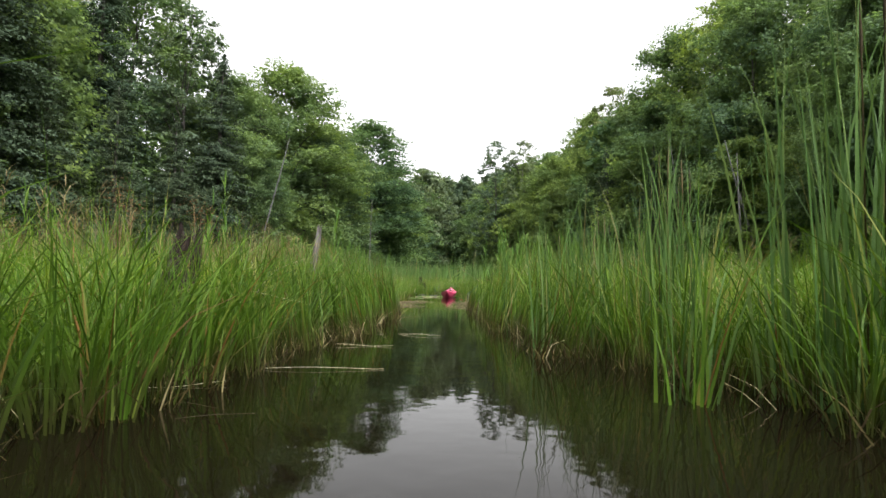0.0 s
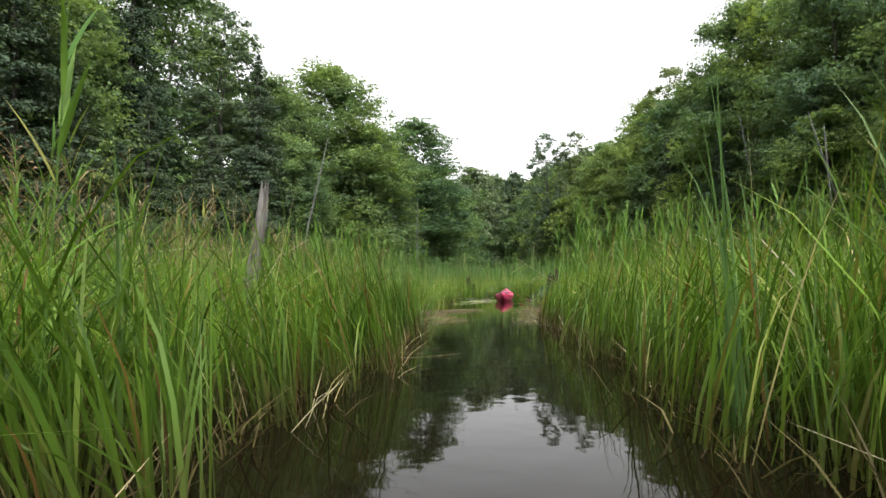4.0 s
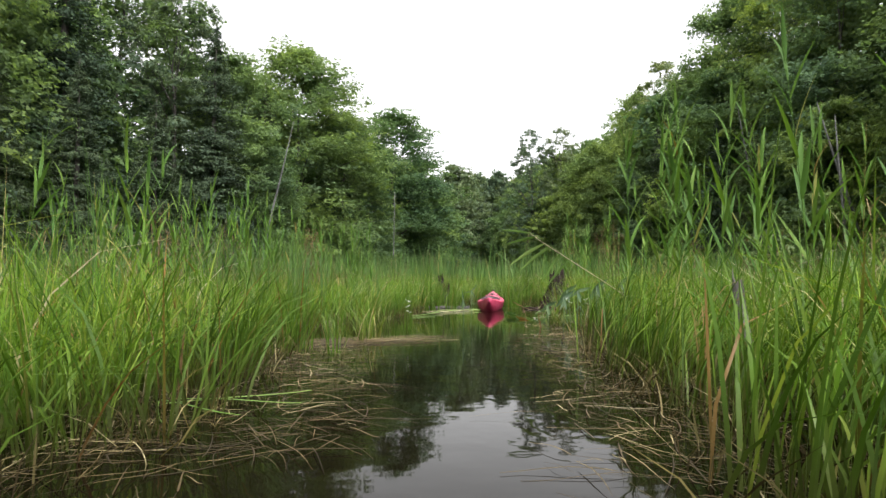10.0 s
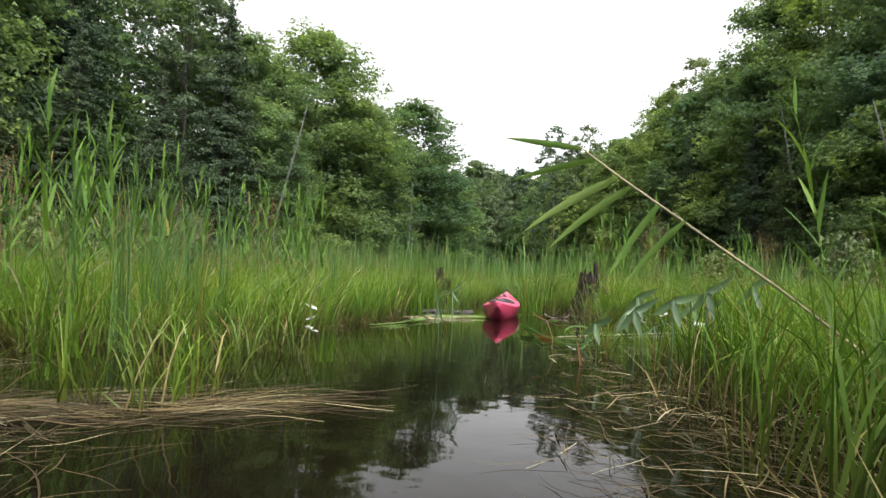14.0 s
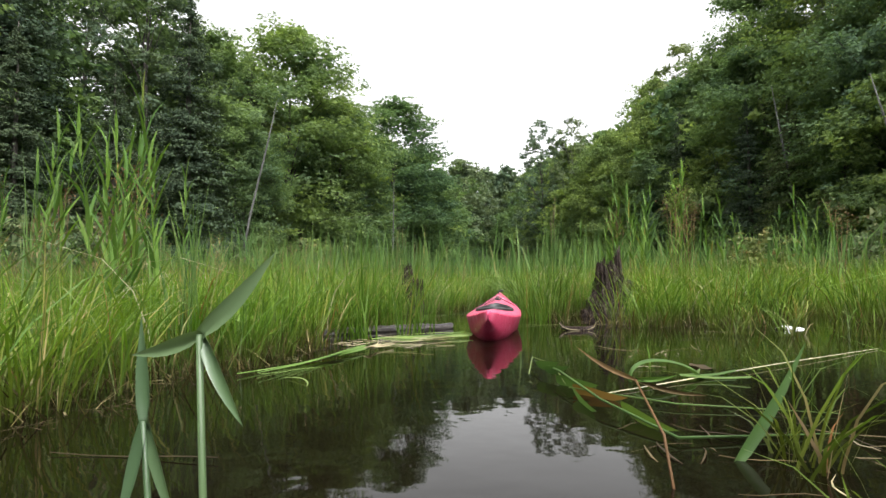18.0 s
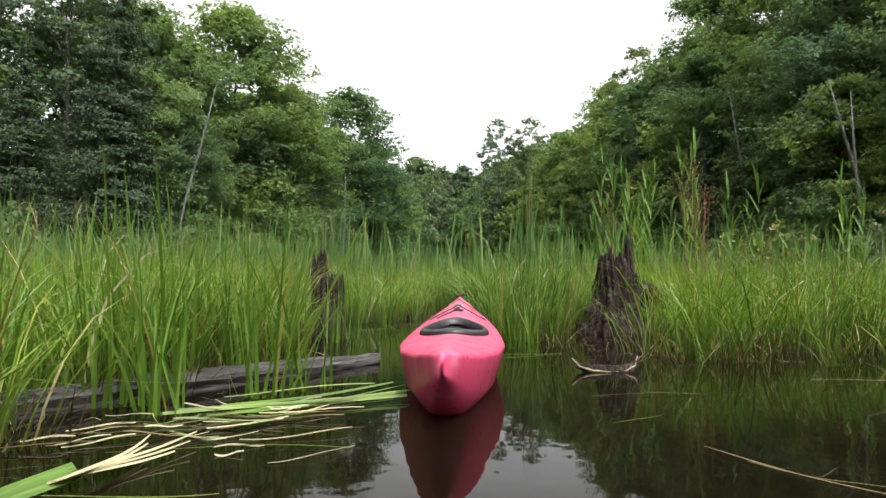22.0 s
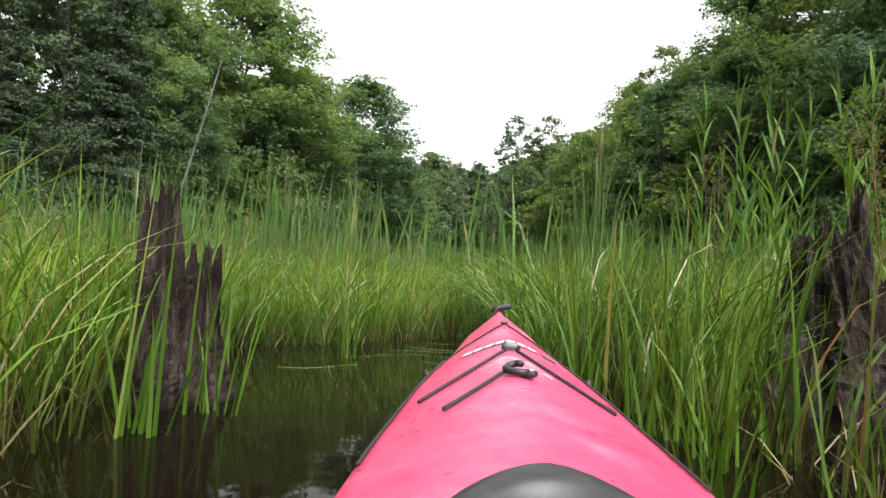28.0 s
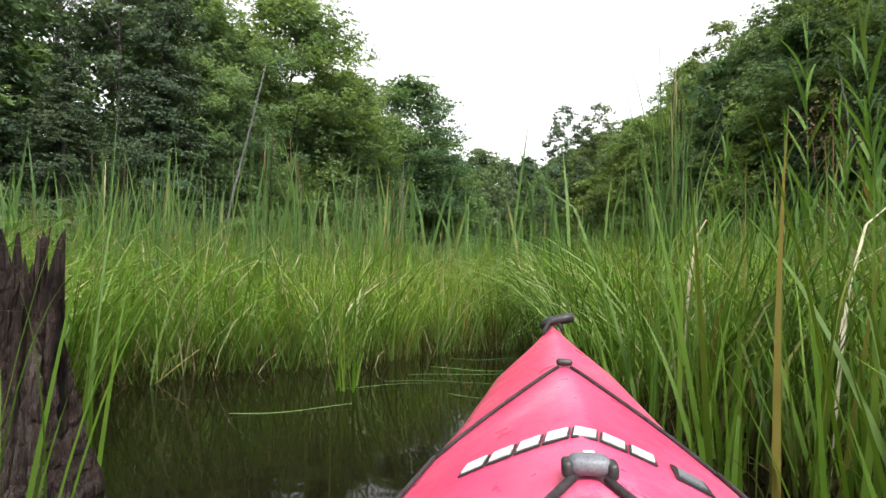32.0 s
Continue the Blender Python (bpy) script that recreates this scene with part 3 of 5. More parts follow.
def broad_tree(seed, high, wide, count, boughs, leaf, low=0.03, size=0.2, airy=0.0):
    """Trunk with limbs, and a crown of boughs that carry twigs with clusters of leaves."""
    r = np.random.RandomState(seed)
    u = r.uniform(0, 1, boughs) ** 0.9
    env = np.interp(u, [0, 0.15, 0.35, 0.6, 0.82, 0.94, 1], [0.75, 0.95, 1.0, 0.96, 0.74, 0.5, 0.2])
    t = r.uniform(0, 6.283, boughs)
    lump = 1 + 0.16 * np.sin(3 * t + seed) * np.sin(9 * u + seed) + r.normal(0, 0.07, boughs)
    q = r.uniform(0.12, 1, boughs) ** 0.5 * env * wide * lump
    tips = np.stack([np.cos(t) * q, np.sin(t) * q, (low + (1 - low) * u) * high * 0.97], 1)
    rad = wide * r.uniform(0.14, 0.28, boughs) * (1.1 - 0.4 * u) * (1 - 0.3 * airy)
    # twigs on each bough, hanging a little outwards
    twigs = boughs * 11
    on = r.choice(boughs, twigs, p=rad ** 2 / (rad ** 2).sum())
    d = r.normal(0, 1, (twigs, 3))
    d /= np.linalg.norm(d, axis=1, keepdims=True)
    tw = tips[on] + d * (rad[on] * r.uniform(0.3, 1.12, twigs) ** 0.5)[:, None] * [1.1, 1.1, 0.62]
    tw[:, 2] -= 0.3 * rad[on] * (d[:, 0] ** 2 + d[:, 1] ** 2)
    which = r.randint(0, twigs, count)
    off = r.normal(0, 1, (count, 3)) * (rad[on][which] * 0.2)[:, None] * [1.15, 1.15, 0.6]
    p = tw[which] + off
    out = tips[on][which] * [1, 1, 0] / wide
    nrm = d[which] * 0.45 + out * 0.4 + [0, 0, 0.55] + r.normal(0, 0.45, (count, 3))
    sz = size * r.uniform(0.55, 1.4, count)
    if not airy:
        # the heart of the crown
        k = count // 4
        w = r.randint(0, boughs, k)
        p = np.concatenate([p, tips[w] * [0.62, 0.62, 1] + r.normal(0, 0.5, (k, 3)) * wide * 0.13 - [0, 0, 0.04 * wide]])
        nrm = np.concatenate([nrm, r.normal(0, 1, (k, 3))])
        sz = np.concatenate([sz, size * r.uniform(1.2, 1.9, k)])
    v, f = sprays(p, nrm, sz, r)
    crown = mesh_of("crown", v, f, leaf)
    wob = [r.uniform(-0.3, 0.3) for _ in range(4)]
    trunk = [tube([(wob[j % 4] * j * 0.2, wob[(j + 1) % 4] * j * 0.2, high * j / 6 * 0.82 - 0.4 * (j == 0)) for j in range(7)], [0.009 * high * (1 - j / 6.4) ** 0.9 for j in range(7)], 7)]
    for j in r.choice(boughs, min(boughs, 22), False):
        x, y, z = tips[j]
        z0 = z * 0.74
        trunk.append(tube([(0, 0, z0), (x * 0.45, y * 0.45, z0 + (z - z0) * 0.6), (x, y, z)], [0.0045 * high * (1.1 - z / high), 0.003 * high * (1.1 - z / high), 0.02], 4, False))
    return mesh_of("trunk", *join(*trunk), M["bark"], True), crown


def conifer(seed, high, wide, count, leaf, size=0.26):
    r = np.random.RandomState(seed)
    k = int(high * 14)
    zt = r.uniform(0.08, 0.99, k)
    az, ln = r.uniform(0, 6.283, k), wide * (1.03 - zt) ** 0.8 * r.uniform(0.65, 1.1, k)
    which = r.choice(k, count, p=ln / ln.sum())
    s = r.uniform(0.03, 1, count) ** 0.85
    a = az[which] + r.normal(0, 0.2, count)
    q = ln[which] * s
    p = np.stack([np.cos(a) * q, np.sin(a) * q, zt[which] * high + 0.12 * q - 0.5 * q * s * 0.55 - np.abs(r.normal(0, 0.22, count))], 1)
    nrm = np.stack([np.cos(a) * 0.5, np.sin(a) * 0.5, 0 * a + 0.6], 1) + r.normal(0, 0.55, (count, 3))
    v, f = sprays(p, nrm, size * r.uniform(0.6, 1.3, count), r)
    parts = [tube([(0, 0, -0.4), (0.05, 0, high * 0.5), (0, 0, high)], [0.016 * high, 0.009 * high, 0.02], 7)]
    for j in range(0, k, 3):
        e = ln[j]
        parts.append(tube([(0, 0, zt[j] * high), (math.cos(az[j]) * e, math.sin(az[j]) * e, zt[j] * high - 0.13 * e)], [0.03, 0.008], 3, False))
    return mesh_of("trunk", *join(*parts), M["bark"], True), mesh_of("crown", v, f, leaf)


KINDS = {
    "maple": ([broad_tree(s, 25, 5.9, 15000, 200, M["maple"], 0.03, 0.19) for s in (11, 12, 13, 14)], "tall green maple with layered leafy boughs on the bank", "maple_tree"),
    "near_maple": ([broad_tree(s, 25, 5.9, 34000, 230, M["maple"], 0.03, 0.125) for s in (17, 18, 27)], "tall green maple with dense leafy boughs beside the marsh", "maple_tree"),
    "far_maple": ([broad_tree(s, 25, 5.9, 5200, 150, M["maple"], 0.06, 0.32) for s in (15, 16)], "green maple crown rising behind the front trees", "maple_tree"),
    "back_maple": ([broad_tree(s, 25, 5.9, 1600, 110, M["maple"], 0.06, 0.6) for s in (19, 20)], "green maple closing the marsh behind the channel's mouth", "maple_tree"),
    "far_ash": ([broad_tree(s, 25, 5.9, 5200, 150, M["ash"], 0.06, 0.32) for s in (23, 24)], "dark green tree closing the far end of the marsh", "maple_tree"),
    "ash": ([broad_tree(s, 25, 4.4, 20000, 240, M["ash"], 0.2, 0.13, 1.0) for s in (21, 22)], "tall thin-crowned ash with sky showing through", "ash_tree"),
    "spruce": ([conifer(s, 24, 4.8, 36000, M["spruce"], 0.1) for s in (31, 32)], "dark green spruce with drooping branches", "spruce_tree"),
    "shrub": ([broad_tree(s, 4.2, 2.3, 2200, 50, M["shrub"], 0.02, 0.12) for s in (41, 42)], "low grey-green alder shrub at the marsh edge", "shrub"),
}


def plant(kind, i, x, y, high, turn, broad=1.0):
    forms, label, name = KINDS[kind]
    trunk, crown = forms[i % len(forms)]
    full = {"spruce": 24, "shrub": 4.2}.get(kind, 25)
    top = new(name)
    top.empty_display_size = 0.2
    part("trunk", trunk, top)
    part("crown", crown, top)
    s = high / full
    top.matrix_basis = Matrix.Translation((x, y, float(land(x, y)) - 0.1)) @ Matrix.Rotation(turn, 4, "Z") @ Matrix.Diagonal((s * broad, s * broad, s, 1))
    return tagged(top, label, name.replace("_", " "), "trees round the marsh" if kind != "shrub" else "shrubs at the marsh edge")


# trees that stand out on the skyline: kind, x, y, height of the top above the water, breadth
SKYLINE = [
    ("near_maple", -23, 96, 38, 1.5), ("near_maple", -11.5, 126, 37, 1.55), ("near_maple", -17.5, 104, 30, 1.3), ("maple", -7, 142, 31, 1.3), ("near_maple", -27, 80, 30, 1.2), ("near_maple", 47, 104, 38, 1.3),
    ("near_maple", 34, 140, 34, 1.3), ("far_ash", 2, 218, 46, 1.2), ("far_ash", 11, 240, 48, 1.0), ("far_ash", 20, 245, 49, 1.0), ("ash", 22, 162, 44, 0.9), ("ash", 29, 158, 43, 0.9),
    ("near_maple", 38, 128, 38, 0.9), ("ash", 46, 132, 50, 1.1), ("near_maple", 53, 112, 55, 1.25), ("near_maple", 58, 100, 58, 1.3), ("near_maple", 62, 80, 54, 1.3)]
FARTHER = [
    ("near_maple", 60, 62, 48, 1.3), ("near_maple", -46, 62, 46, 1.2), ("near_maple", -44, 44, 42, 1.2), ("near_maple", -40, 78, 46, 1.2), ("near_maple", 44, 142, 47, 1.1), ("spruce", -25.5, 72, 30, 1.05),
    ("ash", -31, 74, 37, 1.1), ("spruce", -34, 60, 37, 1.2), ("spruce", -33, 44, 32, 1.2), ("spruce", -37, 36, 31, 1.2), ("near_maple", -39, 48, 38, 1.1), ("near_maple", 51, 84, 47, 1.2),
    ("near_maple", 52, 62, 38, 1.1), ("near_maple", 50, 42, 34, 1.1), ("spruce", -24, 84, 27, 1.0), ("maple", -18, 112, 31, 0.9), ("ash", 55, 96, 47, 1.1)]
tr = np.random.RandomState(3)
stand = []
for kind, x, y, top, br in SKYLINE + FARTHER:
    h = top - float(land(x, y))
    plant(kind, len(stand), x, y, h, tr.uniform(0, 6.28), br * 1.12 * (25 / h) ** 0.3)
    stand.append((x, y))
for k in range(17):
    x, y = -42 + 7.2 * k, 262 + 9 * (k % 2)
    plant("far_ash", k, x, y, 50 - float(land(x, y)), 1.3 * k, 1.25)
    stand.append((x, y))
TOPS = {-1: ([0, 20, 45, 60, 72, 96, 126, 160, 217, 262], [31, 31, 31, 32, 30, 36, 33, 38, 44, 47]), 1: ([0, 42, 62, 84, 112, 130, 160, 200, 243, 262], [35, 35, 37, 41, 46, 42, 41, 43, 47, 47])}
for side in (-1, 1):
    for row, inset in enumerate((2.5, 9.0, 17.5)):
        y = 4.0 + 3 * row
        while y < 262:
            e = np.interp(y, TREE_Y, TREE_L if side < 0 else TREE_R)
            x = e + side * (inset + tr.uniform(-1.4, 1.4))
            if min((x - a) ** 2 + (y - b) ** 2 for a, b in stand) > 14:
                top = np.interp(y, *TOPS[side]) * (0.62, 0.88, 1.03)[row] * tr.uniform(0.9, 1.04)
                h = max(top - float(land(x, y)), 9)
                kind = tr.choice(["maple", "maple", "maple", "ash", "spruce"] if side > 0 else ["maple", "maple", "spruce", "ash", "maple"])
                if row > 1 or (row == 1 and y > 60) or y > 150:
                    kind = "far_maple"
                if row == 0 and kind == "maple" and 30 < y < 85:
                    kind = "near_maple"
                if y < 24 and row > 0:
                    kind = "far_maple"
                if row == 0 and kind == "ash":
                    kind = "maple"
                if side < 0 and row == 0 and 30 < y < 66:
                    kind = "spruce"
                plant(kind, int(tr.randint(9)), x, y, h, tr.uniform(0, 6.28), (25 / h) ** 0.35 * tr.uniform(1.05, 1.3))
                stand.append((x, y))
            y += tr.uniform(6.0, 8.5) * (1, 1.12, 1.3)[row]
for k in range(14):
    for x, y in ((-42 - 3 * (k % 2), -46 + 7 * k * 0.55), (48 + 3 * (k % 2), -46 + 7 * k * 0.55), (-42 + 7 * k, -52 - 4 * (k % 2))):
        plant("back_maple", k, x, y, 27 - float(land(x, y)), 1.7 * k, 1.2)
for side in (-1, 1):
    y = 10.0
    while y < 190:
        e = np.interp(y, TREE_Y, TREE_L if side < 0 else TREE_R)
        plant("shrub", int(tr.randint(4)), e - side * tr.uniform(-1.5, 2.5), y, tr.uniform(2.8, 6.5) * (0.6 if side < 0 and 28 < y < 70 else 1), tr.uniform(0, 6.28), 1.1)
        y += tr.uniform(2.8, 4.5)

for j, (x, y, h) in enumerate(((-7.5, 31, 2.3), (-9.5, 33, 2.6), (-6.2, 36, 2.0), (-11.5, 30, 2.4), (10, 37, 2.2), (13, 34, 2.8), (15, 38, 2.6), (-13, 36, 3.0), (17, 33, 2.6), (-16, 28, 3.0), (9, 33.5, 2.0), (-12, 40, 3.2))):
    plant("shrub", j, x, y, h, 1.1 * j, 0.9)

# ---- dead wood ----
def snag_mesh(name, high, r0, r1, sides, teeth, seed, mat, lean=(0, 0), flute=0.25, flare=0.0):
    """A broken, fluted stump or post with splintered top."""
    r = np.random.RandomState(seed)
    ph = r.uniform(0, 6.28, 4)
    rings = 26
    verts, faces = [], []
    tops = 1 - teeth * r.uniform(0, 1, sides) ** 1.4
    for k in range(2, sides):
        tops[k] = 0.45 * tops[k] + 0.55 * tops[k - 1] if r.uniform() < 0.5 else tops[k]
    for j in range(rings + 1):
        s = j / rings
        for k in range(sides):
            t = 2 * math.pi * k / sides
            f = 1 + flute * (math.sin(3 * t + ph[0] + s) * 0.5 + math.sin(7 * t + ph[1] - 2 * s) * 0.35 + math.sin(13 * t + ph[2] + 3 * s) * 0.25 + math.sin(29 * t + ph[3] + 2 * s) * 0.14)
            rad = (r0 + (r1 - r0) * s + flare * (1 - s) ** 4) * f
            rad *= 1 + 0.16 * noise.noise((math.cos(t) * r0 * 22 + seed, math.sin(t) * r0 * 22, s * high * 2)) + 0.13 * noise.noise((math.cos(t) * r0 * 60, math.sin(t) * r0 * 60 + seed, s * high * 5))
            h = s * high * tops[k] if s > 0.35 else s * high * (tops[k] * s / 0.35 + 1 - s / 0.35)
            verts.append((math.cos(t) * rad + lean[0] * s + r.normal(0, 0.02 * rad), math.sin(t) * rad + lean[1] * s + r.normal(0, 0.02 * rad), h - 0.15 * (j == 0)))
    for j in range(rings):
        for k in range(sides):
            a, b = j * sides + k, j * sides + (k + 1) % sides
            faces.append((a, b, b + sides, a + sides))
    o = len(verts)
    for k in range(sides):
        x, y, z = verts[rings * sides + k]
        verts.append((lean[0] + (x - lean[0]) * 0.55, lean[1] + (y - lean[1]) * 0.55, z - high * 0.16))
    for k in range(sides):
        a, b = rings * sides + k, rings * sides + (k + 1) % sides
        faces.append((a, b, o + (k + 1) % sides, o + k))
    faces.append(tuple(range(o, o + sides)))
    return mesh_of(name, verts, faces, mat)


def gnarl(shape, amount=0.025):
    """Rough, splintery surface for a root."""
    verts, faces = shape
    return [Vector(v) + noise.noise_vector((v[0] * 17, v[1] * 17, v[2] * 7)) * amount for v in verts], faces


def stump(name, pieces, at, label, category):
    top = new(name)
    top.matrix_basis = pose(*at)
    for nm, me, m in pieces:
        part(nm, me, top, m=m)
    return tagged(top, label, category)


stump("tree_stump", [("trunk", snag_mesh("trunk", 0.95, 0.115, 0.06, 44, 0.3, 3, M["deadwood"], (-0.05, 0), 0.36), pose(-0.05, 0, 0)),
                     ("trunk", snag_mesh("trunk", 0.68, 0.09, 0.06, 44, 0.35, 4, M["deadwood"], (0.01, 0.02), 0.36), pose(0.06, 0.03, 0)),
                     ("heartwood", snag_mesh("heartwood", 0.5, 0.15, 0.11, 44, 0.3, 5, M["deadwood"], (0.0, 0.02), 0.3, 0.04), pose(0.01, 0.05, 0))],
      (0.21, 27.35, 0), "rotten split dark brown stump, splintered top, standing in water", "stump")
stump("tree_stump", [("trunk", snag_mesh("trunk", 0.96, 0.33, 0.12, 84, 0.2, 7, M["deadwood"], (-0.07, 0.05), 0.3, 0.16), pose(0, 0, 0)),
                     ("splinter", snag_mesh("splinter", 1.24, 0.13, 0.035, 24, 0.25, 8, M["deadwood"], (0.0, 0.05), 0.3), pose(0.17, 0.08, 0)),
                     ("splinter", snag_mesh("splinter", 1.03, 0.07, 0.02, 24, 0.2, 9, M["deadwood"], (0.03, 0.0), 0.3), pose(-0.13, 0.0, 0)),
                     ("buttress", snag_mesh("buttress", 0.72, 0.2, 0.08, 40, 0.3, 10, M["deadwood"], (-0.12, 0.02), 0.32, 0.08), pose(0.26, -0.02, 0)),
                     ("buttress", snag_mesh("buttress", 0.46, 0.15, 0.06, 40, 0.3, 13, M["deadwood"], (0.1, 0.02), 0.32, 0.06), pose(-0.3, -0.06, 0)),
                     ("root", mesh_of("root", *gnarl(tube([(0.25, 0, 0.5), (0.52, -0.05, 0.4), (0.85, -0.1, 0.22), (1.05, -0.12, -0.1)], [0.13, 0.1, 0.08, 0.06], 14)), M["deadwood"]), pose(0, 0, 0)),
                     ("root", mesh_of("root", *gnarl(tube([(-0.2, 0.0, 0.36), (-0.36, -0.03, 0.22), (-0.46, -0.06, 0.08), (-0.5, -0.08, -0.1)], [0.1, 0.08, 0.06, 0.05], 14)), M["deadwood"]), pose(0, 0, 0))],
      (3.5, 27.9, 0), "broad weathered grey-brown stump, jagged spikes and roots in sedge", "stump")
stump("wooden_post", [("trunk", snag_mesh("trunk", 1.62, 0.08, 0.03, 30, 0.22, 14, M["greywood"], (0.2, 0.0), 0.3), pose(0, 0, 0))], (-2.0, 10.3, 0), "silver-grey dead trunk leaning among the reeds", "dead trunk")
stump("leaning_stump", [("trunk", snag_mesh("trunk", 1.1, 0.2, 0.09, 28, 0.3, 15, M["deadwood"], (0.22, 0.0), 0.35), pose(0, 0, 0))], (-2.4, 5.5, 0), "dark broken stump leaning in the sedge", "stump")
stump("leaning_stump", [("trunk", snag_mesh("trunk", 1.08, 0.12, 0.06, 20, 0.4, 16, M["deadwood"], (-0.1, 0.0), 0.3), pose(0, 0, 0))], (-2.83, 13.2, 0), "dark broken stump half hidden in reeds", "stump")
stump("small_stump", [("trunk", snag_mesh("trunk", 0.68, 0.06, 0.03, 14, 0.3, 17, M["greywood"], (-0.03, 0.0), 0.3), pose(0, 0, 0))], (2.2, 14.8, 0), "thin pale grey stump among sedge", "stump")
stump("small_stump", [("trunk", snag_mesh("trunk", 0.35, 0.12, 0.05, 16, 0.5, 18, M["deadwood"], (-0.06, 0.0), 0.3), pose(0, 0, 0))], (4.6, 27.4, 0), "low dark stump at the pool's edge", "stump")


def far_snag(at, high, lean, rad, label, twigs=()):
    me = mesh_of("trunk", *tube([(0, 0, -0.5), (lean * 0.35, 0, high * 0.4), (lean * 0.7, 0.1, high * 0.72), (lean, 0, high)], [rad, rad * 0.8, rad * 0.6, rad * 0.2], 8), M["snagwood"], True)
    top = new("dead_tree")
    top.matrix_basis = pose(*at)
    part("trunk", me, top)
    for z, d in twigs:
        part("branch", mesh_of("branch", *tube([(lean * z, 0, high * z), (lean * z + d, 0.2, high * z + 0.5)], [rad * 0.35, rad * 0.1], 5), M["snagwood"], True), top)
    tagged(top, label, "dead tree")


far_snag((-8.3, 95.5, 0), 14.8, 0.2, 0.1, "bare pale dead trunk at the edge of the woods", ((0.55, 0.9), (0.7, -0.7), (0.85, 0.4)))
far_snag((43.9, 89.5, 0.3), 25.0, -3.43, 0.20, "bare broken pale trunk leaning before the wooded bank")
far_snag((45.0, 71.9, 0.3), 19.9, -5.04, 0.20, "tall grey dead trunk leaning at the edge of the woods")
far_snag((40.8, 69.5, 0.3), 17.8, -0.61, 0.17, "thin grey dead trunk standing at the edge of the woods")
far_snag((-20.8, 72.5, 0.3), 18.6, 3.9, 0.14, "slender leaning bare trunk before the dark woods")
ob = tagged(new("sunken_log", snag_mesh("sunken_log", 2.1, 0.1, 0.085, 40, 0.07, 23, M["log"], (0.03, -0.02), 0.22)), "wet grey log lying half sunk at the water's edge", "log")
ob.matrix_basis = pose(-0.5, 23.9, 0.0, 0, 0, 50) @ Matrix.Rotation(radians(90), 4, "Y")

# ---- the kayak, as it lies at the end of the way: stations from the bow's tip to the stern ----
# ahead of the seat, half width, edge height, ridge height
HULL = [(2.07, 0.012, 0.405, 0.42), (1.94, 0.075, 0.355, 0.415), (1.74, 0.148, 0.31, 0.41), (1.41, 0.195, 0.27, 0.40), (1.06, 0.262, 0.235, 0.372), (0.86, 0.29, 0.22, 0.35), (0.62, 0.305, 0.21, 0.325), (0.36, 0.315, 0.205, 0.30),
        (0.0, 0.32, 0.20, 0.285), (-0.5, 0.32, 0.20, 0.275), (-1.0, 0.31, 0.20, 0.27), (-1.5, 0.25, 0.215, 0.28), (-1.95, 0.15, 0.25, 0.30), (-2.25, 0.06, 0.29, 0.315), (-2.35, 0.012, 0.30, 0.31)]
HD = np.array(HULL)[::-1]


def deck(d, s):
    """A point on the deck d ahead of the seat; s from -1 (port edge) to 1."""
    w, e, r = (np.interp(d, HD[:, 0], HD[:, k]) for k in (1, 2, 3))
    a = abs(s)
    return Vector((s * w, d, r - (r - e) * (0.75 * a + 0.25 * a ** 3) - 0.004 * math.exp(-(a * 14) ** 2)))


def kayak_hull():
    ss = [-1, -0.9, -0.8, -0.7, -0.6, -0.5, -0.4, -0.3, -0.2, -0.08, 0, 0.08, 0.2, 0.3, 0.4, 0.5, 0.6, 0.7, 0.8, 0.9, 1]
    ds = np.concatenate([[2.07, 2.03, 1.98], np.linspace(1.94, -2.25, 106), [-2.3, -2.35]])
    verts, faces = [], []
    for d in ds:
        w, e = np.interp(d, HD[:, 0], HD[:, 1]), np.interp(d, HD[:, 0], HD[:, 2])
        q = abs(d + 0.15)
        keel = -0.10 if q < 1.4 else -0.10 + (q - 1.4) ** 2 * 0.55
        ring = [deck(d, s) for s in ss]
        ring += [Vector((w * 1.012, d, e - 0.012)), Vector((w * 1.0, d, e - 0.022)), Vector((w * 0.88, d, (e + keel) * 0.42)), Vector((w * 0.45, d, keel * 0.8 + e * 0.08)), Vector((0, d, keel)),
                 Vector((-w * 0.45, d, keel * 0.8 + e * 0.08)), Vector((-w * 0.88, d, (e + keel) * 0.42)), Vector((-w * 1.0, d, e - 0.022)), Vector((-w * 1.012, d, e - 0.012))]
        verts += ring
    c = len(ss) + 9
    for j in range(len(ds) - 1):
        mid = 0.5 * (ds[j] + ds[j + 1])
        for k in range(c):
            # the cockpit opening
            if k < len(ss) - 1 and math.hypot(0.5 * (ss[k] + ss[k + 1]) * np.interp(mid, HD[:, 0], HD[:, 1]) / 0.205, (mid + 0.53) / 0.46) < 1.0:
                continue
            a, b = j * c + k, j * c + (k + 1) % c
            faces.append((a, b, b + c, a + c))
    faces.append(tuple(range(c))[::-1])
    faces.append(tuple(range((len(ds) - 1) * c, len(ds) * c)))
    return mesh_of("hull", verts, faces, M["kayak"], True)


def rope(name, pts, rad, parent, label="", mat="cord", sides=8):
    return part(name, mesh_of(name, *tube(pts, [rad] * len(pts), sides), M[mat], True), parent, label)


